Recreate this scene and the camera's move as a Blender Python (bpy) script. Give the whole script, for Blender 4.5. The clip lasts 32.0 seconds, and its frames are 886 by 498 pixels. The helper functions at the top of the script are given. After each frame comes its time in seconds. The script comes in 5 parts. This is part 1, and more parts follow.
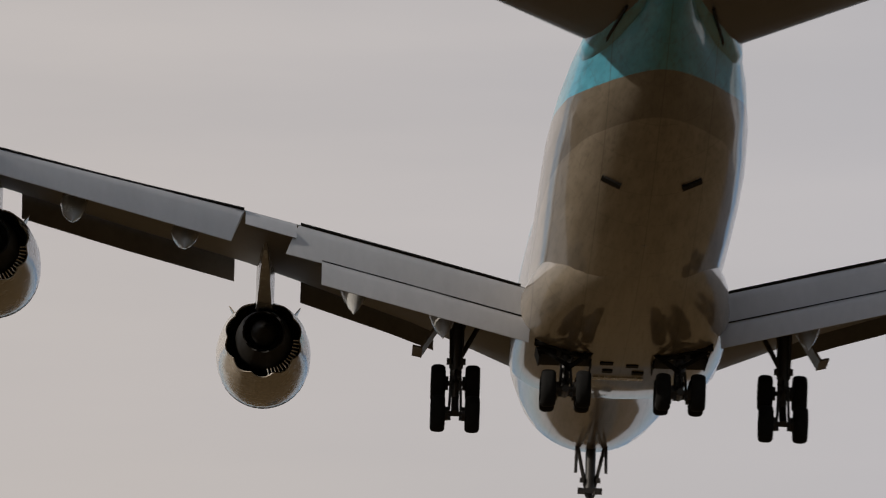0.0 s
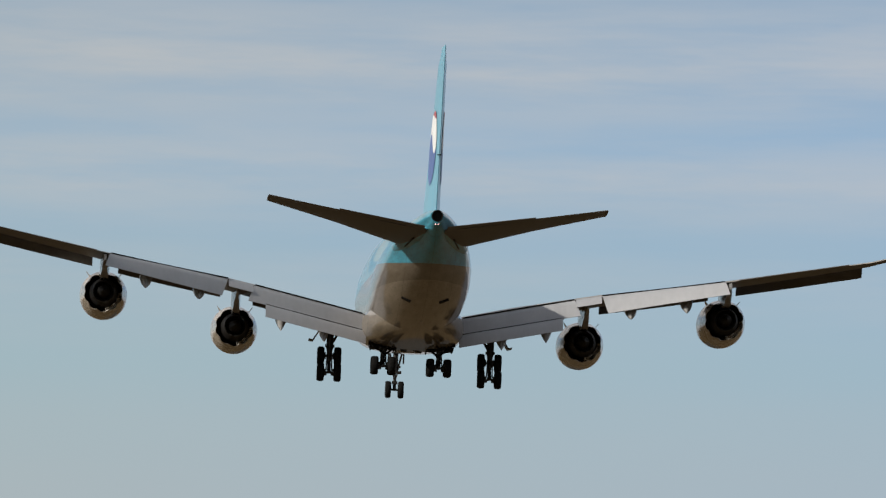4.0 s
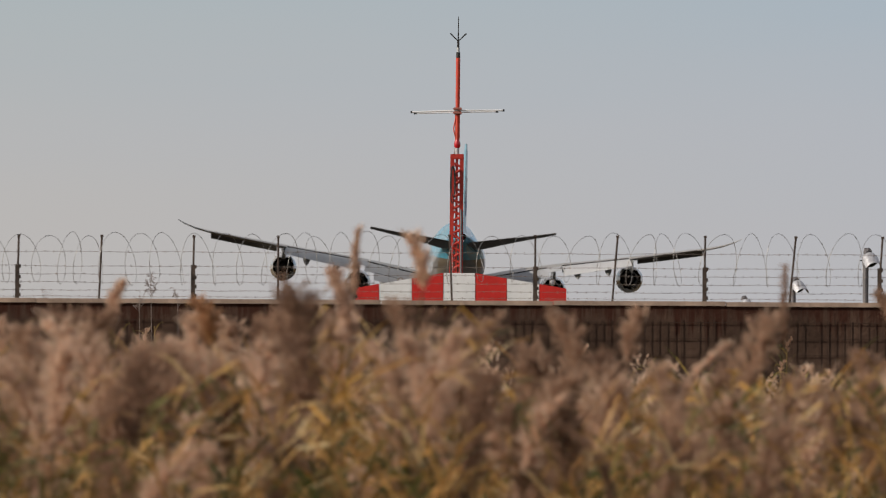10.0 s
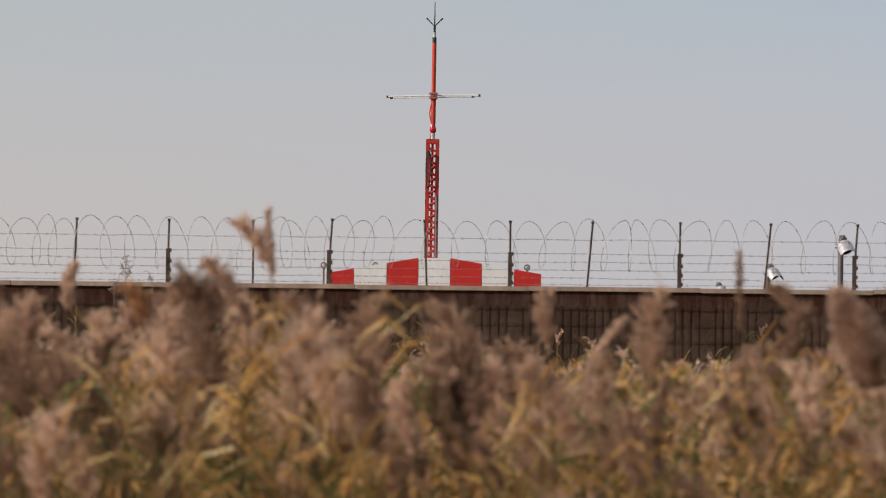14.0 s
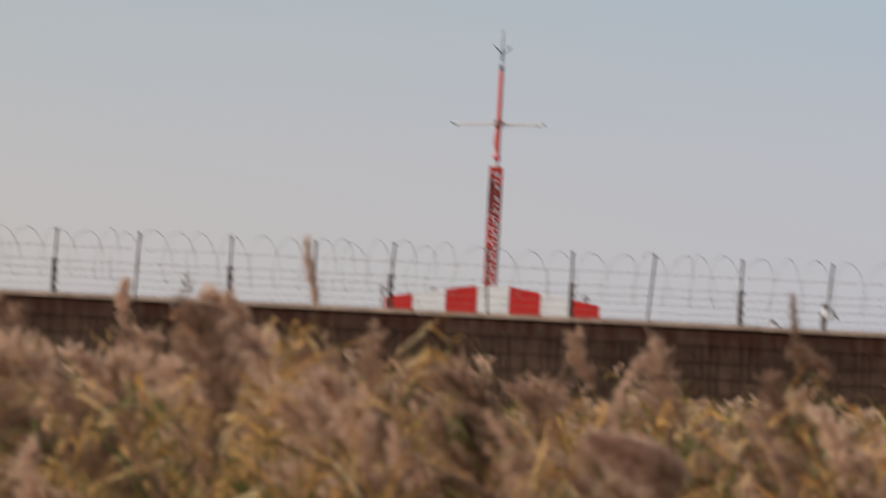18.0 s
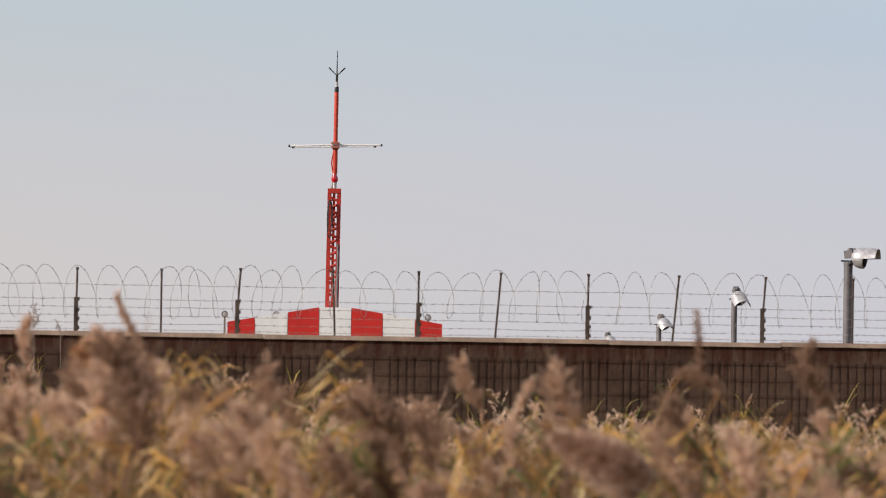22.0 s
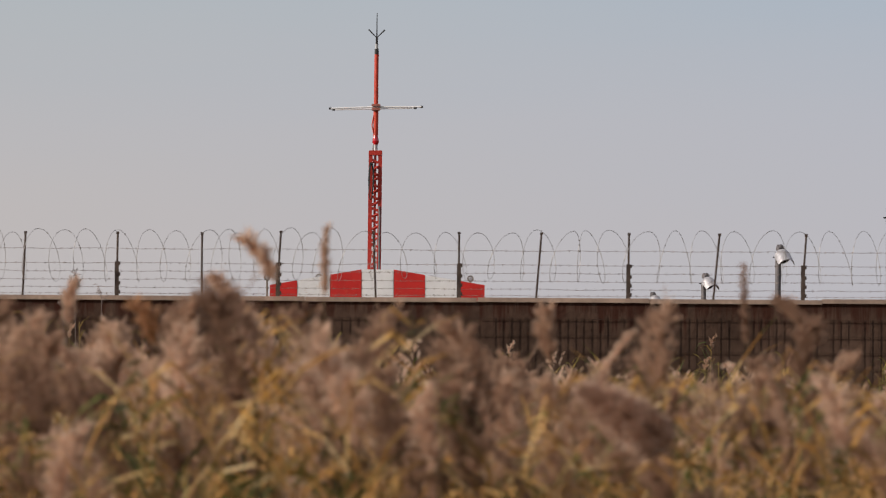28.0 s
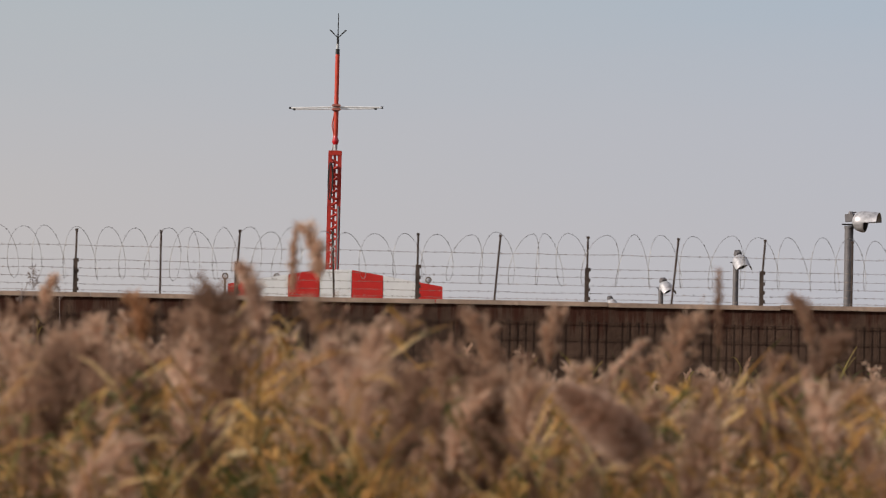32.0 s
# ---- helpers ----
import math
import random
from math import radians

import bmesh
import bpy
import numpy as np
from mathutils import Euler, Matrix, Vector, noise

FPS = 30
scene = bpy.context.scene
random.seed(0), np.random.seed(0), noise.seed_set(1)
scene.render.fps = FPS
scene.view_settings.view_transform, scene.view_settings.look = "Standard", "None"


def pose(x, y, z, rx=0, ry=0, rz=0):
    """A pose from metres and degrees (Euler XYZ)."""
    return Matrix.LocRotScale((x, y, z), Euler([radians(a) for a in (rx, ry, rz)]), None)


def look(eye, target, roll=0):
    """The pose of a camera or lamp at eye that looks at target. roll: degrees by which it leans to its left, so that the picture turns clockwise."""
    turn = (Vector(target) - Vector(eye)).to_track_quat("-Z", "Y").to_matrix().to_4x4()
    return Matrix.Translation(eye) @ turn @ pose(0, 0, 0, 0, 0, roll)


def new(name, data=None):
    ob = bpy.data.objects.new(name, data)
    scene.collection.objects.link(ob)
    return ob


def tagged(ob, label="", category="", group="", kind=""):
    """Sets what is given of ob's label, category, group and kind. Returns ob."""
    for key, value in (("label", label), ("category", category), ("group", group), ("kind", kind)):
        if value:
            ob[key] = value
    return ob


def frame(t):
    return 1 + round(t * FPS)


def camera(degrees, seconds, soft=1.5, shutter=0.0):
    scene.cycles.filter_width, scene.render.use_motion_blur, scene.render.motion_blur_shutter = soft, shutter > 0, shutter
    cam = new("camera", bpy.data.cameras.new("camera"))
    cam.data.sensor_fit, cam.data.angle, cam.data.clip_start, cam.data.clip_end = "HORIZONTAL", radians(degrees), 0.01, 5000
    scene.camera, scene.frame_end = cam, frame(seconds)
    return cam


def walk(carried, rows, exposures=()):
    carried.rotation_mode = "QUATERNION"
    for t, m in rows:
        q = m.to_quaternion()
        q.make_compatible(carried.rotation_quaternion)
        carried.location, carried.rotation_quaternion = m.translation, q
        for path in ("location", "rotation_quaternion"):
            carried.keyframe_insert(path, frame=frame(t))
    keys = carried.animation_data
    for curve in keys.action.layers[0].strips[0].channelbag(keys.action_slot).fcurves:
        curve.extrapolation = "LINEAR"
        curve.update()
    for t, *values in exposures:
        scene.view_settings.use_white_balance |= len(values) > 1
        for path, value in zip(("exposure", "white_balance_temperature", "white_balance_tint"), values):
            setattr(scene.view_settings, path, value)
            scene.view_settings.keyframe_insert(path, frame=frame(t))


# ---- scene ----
LENS = 5.645
cam = camera(LENS, 32.0, soft=1.0, shutter=0.3)
cam.data.dof.use_dof = True
cam.data.dof.focus_distance = 190.0
cam.data.dof.aperture_fstop = 13.5
# seconds, sideways step, height, pitch, roll, yaw of the hand-held long lens
CAM = [
    (0, 0, 1.7, 12.455, -0.75, 1.685),
    (1, 0, 1.7, 9.102, -0.75, 0.852),
    (2, 0, 1.7, 7.211, -0.75, 0.401),
    (3, 0, 1.7, 5.797, -0.75, 0.079),
    (5.5, 0, 1.7, 3.32, -0.98, -0.013),
    (6, 0, 1.71, 2.797, -0.82, 0.017),
    (6.5, 0.001, 1.708, 2.412, -0.806, -0.033),
    (7, 0.001, 1.701, 2.021, -0.345, -0.033),
    (7.5, 0, 1.7, 1.791, 0.011, 0.022),
    (8, 0.001, 1.701, 1.693, -0.101, 0.055),
    (8.5, 0, 1.706, 1.618, -0.348, 0.043),
    (9, 0.001, 1.705, 1.493, -0.307, 0.01),
    (9.5, 0, 1.699, 1.35, -0.297, 0.082),
    (10, 0, 1.696, 1.257, -0.287, 0.15),
    (10.5, 0, 1.697, 1.254, -0.24, 0.123),
    (11, 0.001, 1.699, 1.332, -0.116, 0.014),
    (11.5, 0.001, 1.695, 1.311, -0.087, -0.018),
    (12, 0.001, 1.694, 1.234, -0.229, -0.001),
    (12.5, 0.001, 1.692, 1.129, -0.466, 0.016),
    (13, 0.001, 1.695, 1.081, -0.759, -0.012),
    (13.5, 0.001, 1.696, 1.141, -0.65, -0.032),
    (15.5, 0, 1.697, 1.185, -0.606, 0.005),
    (16, 0.001, 1.696, 1.227, -0.495, 0.005),
    (16.5, 0.001, 1.693, 1.308, -0.545, 0.008),
    (17, 0, 1.691, 1.396, -0.857, 0.004),
    (17.5, -0.039, 1.698, 1.536, -1.367, -0.124),
    (17.6, -0.053, 1.7, 1.552, -1.545, -0.13),
    (17.7, -0.067, 1.702, 1.553, -1.777, 0.09),
    (17.8, -0.081, 1.704, 1.524, -1.805, 0.407),
    (17.9, -0.094, 1.706, 1.497, -2.454, 0.437),
    (18, -0.108, 1.708, 1.32, -2.785, 0.273),
    (18.1, -0.125, 1.712, 1.037, -2.975, -0.195),
    (18.2, -0.141, 1.716, 0.917, -2.646, -0.267),
    (18.3, -0.158, 1.72, 0.902, -2.434, -0.237),
    (18.4, -0.174, 1.724, 0.93, -2.233, 0.342),
    (18.5, -0.191, 1.728, 0.969, -2.59, 0.499),
    (19, -0.275, 1.732, 1.136, -2.508, 0.206),
    (19.5, -0.304, 1.728, 0.991, -2.274, -0.267),
    (20, -0.334, 1.729, 0.979, -1.338, -0.368),
    (20.5, -0.333, 1.728, 1.351, -0.753, -0.236),
    (21, -0.332, 1.723, 1.366, -0.629, -0.267),
    (21.5, -0.339, 1.726, 1.401, -0.791, -0.596),
    (22, -0.348, 1.722, 1.477, -0.94, -0.807),
    (22.5, -0.37, 1.721, 1.613, -0.724, -0.622),
    (23, -0.363, 1.718, 1.656, -0.442, -0.441),
    (23.5, -0.343, 1.719, 1.505, -0.365, -0.355),
    (24, -0.343, 1.722, 1.448, -0.118, -0.35),
    (24.5, -0.341, 1.717, 1.43, -0.099, -0.328),
    (25, -0.337, 1.714, 1.385, 0.063, -0.272),
    (25.5, -0.322, 1.716, 1.303, 0.152, -0.281),
    (27.5, -0.273, 1.708, 1.202, -0.249, -0.442),
    (28, -0.271, 1.708, 1.232, -0.344, -0.492),
    (28.5, -0.283, 1.709, 1.219, -0.431, -0.518),
    (29, -0.284, 1.704, 1.278, -0.443, -0.492),
    (29.5, -0.277, 1.706, 1.369, -0.38, -0.417),
    (30, -0.269, 1.705, 1.435, -0.233, -0.456),
    (30.5, -0.27, 1.704, 1.412, -0.587, -0.529),
    (31, -0.284, 1.703, 1.369, -0.542, -0.632),
    (31.5, -0.288, 1.703, 1.272, -0.851, -0.678),
    (32, -0.293, 1.707, 1.244, -1.086, -0.783),
]
walk(cam, [(t, pose(x, 0, z, 90 + p, r, w)) for t, x, z, p, r, w in CAM],
     exposures=[(0, -0.02, 6500, 11), (1.0, -0.27, 6400, 9), (2.0, -0.05, 6300, 8), (3.0, 0.15, 6300, 9), (6.0, -0.06, 6350, 7), (7.0, -0.2, 6400, 7), (8.0, -0.20, 6450, 8), (9.0, 0.05, 6500, 9), (10.0, 0.13, 6500, 11),
                (11.0, 0.24, 6500, 12), (13.0, 0.25, 6550, 13), (16.0, 0.24, 6550, 14), (17.0, 0.24, 6500, 14), (18.0, 0.22, 6500, 13), (19.0, 0.46, 6550, 14), (20.0, 0.46, 6550, 14), (21.0, 0.48, 6500, 13),
                (22.0, 0.48, 6500, 14), (23.0, 0.16, 6500, 15), (24.0, 0.16, 6500, 14), (25.0, 0.18, 6500, 14), (28.0, 0.18, 6550, 15), (30.0, 0.23, 6500, 14), (32.0, 0.2, 6500, 14)])

# ---- sky and sun ----
SUN_EL, SUN_AZ = 25.0, 112.0      # degrees up, degrees to the left of straight ahead
world = bpy.data.worlds.new("sky")
scene.world = world
world.use_nodes = True


def node(tree, kind, **inputs):
    n = tree.nodes.new("ShaderNode" + kind)
    for k, v in inputs.items():
        n.inputs[k.replace("_", " ")].default_value = v
    return n


def ramp(tree, fac, stops, smooth=True):
    n = tree.nodes.new("ShaderNodeValToRGB")
    n.color_ramp.interpolation = "B_SPLINE" if smooth else "LINEAR"
    e = n.color_ramp.elements
    while len(e) < len(stops):
        e.new(0.5)
    for s, (p, c) in zip(e, stops):
        s.position, s.color = p, (*c, 1) if len(c) == 3 else c
    tree.links.new(fac, n.inputs[0])
    return n.outputs[0]


def maths(tree, op, a, b=0.0, clamp=False):
    n = tree.nodes.new("ShaderNodeMath")
    n.operation, n.use_clamp = op, clamp
    for i, v in enumerate((a, b)):
        if isinstance(v, (int, float)):
            n.inputs[i].default_value = v
        else:
            tree.links.new(v, n.inputs[i])
    return n.outputs[0]


def mixed(tree, fac, a, b, blend="MIX"):
    n = tree.nodes.new("ShaderNodeMix")
    n.data_type, n.blend_type = "RGBA", blend
    for i, v in ((0, fac), (6, a), (7, b)):
        if isinstance(v, (int, float)):
            n.inputs[i].default_value = v
        elif isinstance(v, tuple):
            n.inputs[i].default_value = (*v, 1)
        else:
            tree.links.new(v, n.inputs[i])
    return n.outputs[2]


def make_sky():
    t = world.node_tree
    t.nodes.clear()
    out = t.nodes.new("ShaderNodeOutputWorld")
    bg = t.nodes.new("ShaderNodeBackground")
    t.links.new(bg.outputs[0], out.inputs[0])
    sky = t.nodes.new("ShaderNodeTexSky")
    sky.sky_type, sky.sun_disc = "NISHITA", False
    sky.sun_elevation, sky.sun_rotation = radians(SUN_EL), radians(-SUN_AZ)
    sky.air_density, sky.dust_density, sky.ozone_density = 1.0, 1.2, 1.5
    tc = t.nodes.new("ShaderNodeTexCoord")
    sep = t.nodes.new("ShaderNodeSeparateXYZ")
    t.links.new(tc.outputs["Generated"], sep.inputs[0])
    flat = t.nodes.new("ShaderNodeMapping")
    flat.inputs["Scale"].default_value = (1.0, 1.0, 9.0)
    t.links.new(tc.outputs["Generated"], flat.inputs["Vector"])

    def noise_at(scale, detail, rough=0.55, z=0.0):
        m = t.nodes.new("ShaderNodeMapping")
        m.inputs["Location"].default_value = (z, 0, 0)
        t.links.new(flat.outputs[0], m.inputs["Vector"])
        n = node(t, "TexNoise", Scale=scale, Detail=detail, Roughness=rough)
        t.links.new(m.outputs[0], n.inputs["Vector"])
        return n.outputs["Fac"]
    # elevation (sine), made uneven by noise so that the bands have ragged edges
    el = sep.outputs["Z"]
    wob = maths(t, "SUBTRACT", noise_at(9.0, 4), 0.5)
    fine = maths(t, "SUBTRACT", noise_at(40.0, 5, 0.6, 3.0), 0.5)
    e2 = maths(t, "ADD", el, maths(t, "MULTIPLY", wob, 0.004))
    e2 = maths(t, "ADD", e2, maths(t, "MULTIPLY", fine, 0.003))
    pos = maths(t, "MULTIPLY", e2, 4.0)          # 0.25 -> 1
    HIGH = (0.548, 0.510, 0.503)
    g = lambda v: (v, v, v)
    cover = ramp(t, pos, [(0.0, g(0)), (0.28, g(0)), (0.315, g(0.35)), (0.335, g(0.15)), (0.36, g(0.75)), (0.385, g(0.35)), (0.41, g(0.85)), (0.432, g(0.55)), (0.452, g(0.0)), (0.569, g(0.0)), (0.582, g(0.95)), (1.0, g(1))], False)
    streak = ramp(t, noise_at(26.0, 5, 0.6, 7.0), [(0.35, (0.25, 0.25, 0.25)), (0.6, (1, 1, 1))])
    low = ramp(t, pos, [(0.50, (0, 0, 0)), (0.54, (1, 1, 1))], False)
    cover = maths(t, "MULTIPLY", cover, mixed(t, low, streak, (1, 1, 1)))
    clear = ramp(t, pos, [(0.0, (0.420, 0.410, 0.415)), (0.09, (0.420, 0.419, 0.429)), (0.14, (0.392, 0.418, 0.449)), (0.20, (0.335, 0.410, 0.460)),
                          (0.28, (0.287, 0.425, 0.498)), (0.38, (0.228, 0.385, 0.545)), (0.46, (0.158, 0.305, 0.472)), (0.57, (0.144, 0.285, 0.447)), (1.0, (0.16, 0.26, 0.42))], False)
    cloud = ramp(t, pos, [(0.0, (0.44, 0.45, 0.46)), (0.45, (0.48, 0.50, 0.52)), (0.60, HIGH), (0.8, (0.56, 0.528, 0.522)), (1.0, (0.56, 0.528, 0.522))])
    near = mixed(t, cover, clear, cloud)
    # a slow warm smear of thin haze, low down
    smear = ramp(t, noise_at(2.2, 3, 0.5, 5.0), [(0.40, (0, 0, 0)), (0.62, (0.35, 0.35, 0.35))])
    near = mixed(t, smear, near, (0.47, 0.45, 0.41))
    # the haze is warmer towards the sun's side and bluer away from it
    side = ramp(t, maths(t, "ADD", maths(t, "MULTIPLY", sep.outputs["X"], 6.0), 0.5), [(0.1, (1.03, 1.0, 0.957)), (0.9, (0.97, 0.997, 1.052))], False)
    near = mixed(t, 1.0, near, side, "MULTIPLY")
    # upwards the clear Nishita sky takes over behind broken cloud
    k = mixed(t, 1.0, sky.outputs[0], (0.06, 0.06, 0.06), "MULTIPLY")
    broken = ramp(t, noise_at(3.0, 6, 0.6, 1.0), [(0.42, (0.1, 0.1, 0.1)), (0.62, (0.8, 0.8, 0.8))])
    upper = mixed(t, broken, k, (0.62, 0.60, 0.58))
    blend = ramp(t, el, [(0.22, (0, 0, 0)), (0.42, (1, 1, 1))])
    behind = ramp(t, maths(t, "ADD", maths(t, "MULTIPLY", sep.outputs["Y"], -0.5), 0.5), [(0.35, (0, 0, 0)), (0.65, (1, 1, 1))])
    t.links.new(mixed(t, maths(t, "MAXIMUM", blend, behind), near, upper), bg.inputs["Color"])
    bg.inputs["Strength"].default_value = 1.0


make_sky()
sun = new("sun", bpy.data.lights.new("sun", "SUN"))
sun.data.energy, sun.data.angle, sun.data.color = 3.4, radians(0.7), (1.0, 0.92, 0.80)
a, e = radians(SUN_AZ), radians(SUN_EL)
sun.matrix_world = look((0, 0, 60), (60 * math.sin(a) * math.cos(e), -60 * math.cos(a) * math.cos(e), 60 - 60 * math.sin(e)))


# ---- materials ----
def material(name, colour, rough=0.6, metal=0.0, vary=0.15, scale=4.0, bump=0.0, bscale=30.0, spec=0.5, tint=None, stretch=(1, 1, 1), coat=0.0, glow=0.0):
    m = bpy.data.materials.new(name)
    m.use_nodes = True
    t = m.node_tree
    b = t.nodes["Principled BSDF"]
    tc = t.nodes.new("ShaderNodeTexCoord")
    mp = t.nodes.new("ShaderNodeMapping")
    mp.inputs["Scale"].default_value = stretch
    t.links.new(tc.outputs["Object"], mp.inputs["Vector"])
    n1 = node(t, "TexNoise", Scale=scale, Detail=6.0, Roughness=0.6)
    n2 = node(t, "TexNoise", Scale=scale * 7, Detail=3.0)
    for n in (n1, n2):
        t.links.new(mp.outputs[0], n.inputs["Vector"])
    f = maths(t, "ADD", maths(t, "MULTIPLY", n1.outputs["Fac"], 0.7), maths(t, "MULTIPLY", n2.outputs["Fac"], 0.3))
    lo = tuple(c * (1 - vary * 1.6) for c in colour)
    hi = tuple(min(1, c * (1 + vary)) for c in (tint or colour))
    col = ramp(t, f, [(0.3, lo), (0.7, hi)], False)
    t.links.new(col, b.inputs["Base Color"])
    t.links.new(maths(t, "ADD", maths(t, "MULTIPLY", f, 0.25), rough - 0.12, True), b.inputs["Roughness"])
    b.inputs["Metallic"].default_value = metal
    b.inputs["Specular IOR Level"].default_value = spec
    b.inputs["Coat Weight"].default_value = coat
    b.inputs["Coat Roughness"].default_value = 0.10
    if glow:
        b.inputs["Emission Color"].default_value = (*colour, 1)
        b.inputs["Emission Strength"].default_value = glow
    if bump:
        n3 = node(t, "TexNoise", Scale=bscale, Detail=6.0)
        t.links.new(mp.outputs[0], n3.inputs["Vector"])
        bp = node(t, "Bump", Strength=bump, Distance=0.02)
        t.links.new(n3.outputs["Fac"], bp.inputs["Height"])
        t.links.new(bp.outputs[0], b.inputs["Normal"])
    return m


def livery():
    """Light blue above a straight line along the body, silver grey with painted-in shade below, with seams, streaks and
    soot.
    """
    m = material("livery", (0.5, 0.5, 0.5), rough=0.3, vary=0.04, spec=0.1, coat=0.7)
    t = m.node_tree
    b = t.nodes["Principled BSDF"]
    tc = t.nodes.new("ShaderNodeTexCoord")
    sep = t.nodes.new("ShaderNodeSeparateXYZ")
    t.links.new(tc.outputs["Object"], sep.inputs[0])
    mp = t.nodes.new("ShaderNodeMapping")
    mp.inputs["Scale"].default_value = (1.6, 0.10, 1.6)
    t.links.new(tc.outputs["Object"], mp.inputs["Vector"])
    n = node(t, "TexNoise", Scale=1.5, Detail=3.0, Roughness=0.5)
    t.links.new(mp.outputs[0], n.inputs["Vector"])
    blue = ramp(t, n.outputs["Fac"], [(0.3, (0.050, 0.265, 0.37)), (0.7, (0.080, 0.345, 0.47))], False)
    # Greys darkened and browned to paint in the belly's shade and ground bounce.
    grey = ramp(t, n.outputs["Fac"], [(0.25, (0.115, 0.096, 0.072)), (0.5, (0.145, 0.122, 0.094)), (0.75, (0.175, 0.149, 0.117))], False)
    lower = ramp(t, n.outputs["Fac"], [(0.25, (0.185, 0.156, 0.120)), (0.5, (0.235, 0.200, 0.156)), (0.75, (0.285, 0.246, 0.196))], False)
    # Below 5.30 m the lighter of the two greys.
    low_zone = maths(t, "LESS_THAN", sep.outputs["Z"], 5.30)
    grey = mixed(t, low_zone, grey, lower)
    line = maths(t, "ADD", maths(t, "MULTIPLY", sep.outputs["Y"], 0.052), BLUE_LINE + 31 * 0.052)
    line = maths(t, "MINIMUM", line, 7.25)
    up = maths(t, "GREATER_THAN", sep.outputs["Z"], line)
    b.inputs["Roughness"].default_value = 0.3
    b.inputs["Coat Roughness"].default_value = 0.04
    t.links.remove(b.inputs["Roughness"].links[0])
    # panel joints round the body and along it
    ring = maths(t, "LESS_THAN", maths(t, "FRACT", maths(t, "MULTIPLY", sep.outputs["Y"], 0.37)), 0.016)
    run = maths(t, "LESS_THAN", maths(t, "FRACT", maths(t, "MULTIPLY", sep.outputs["X"], 0.62)), 0.022)
    joint = maths(t, "MULTIPLY", maths(t, "MAXIMUM", ring, run), 0.32)
    n2 = node(t, "TexNoise", Scale=5.0, Detail=5.0, Roughness=0.65)
    t.links.new(mp.outputs[0], n2.inputs["Vector"])
    grime = ramp(t, n2.outputs["Fac"], [(0.50, (0, 0, 0)), (0.72, (0.5, 0.5, 0.5))])
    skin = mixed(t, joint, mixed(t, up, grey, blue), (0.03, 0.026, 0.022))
    t.links.new(mixed(t, grime, skin, (0.045, 0.036, 0.028)), b.inputs["Base Color"])
    return m


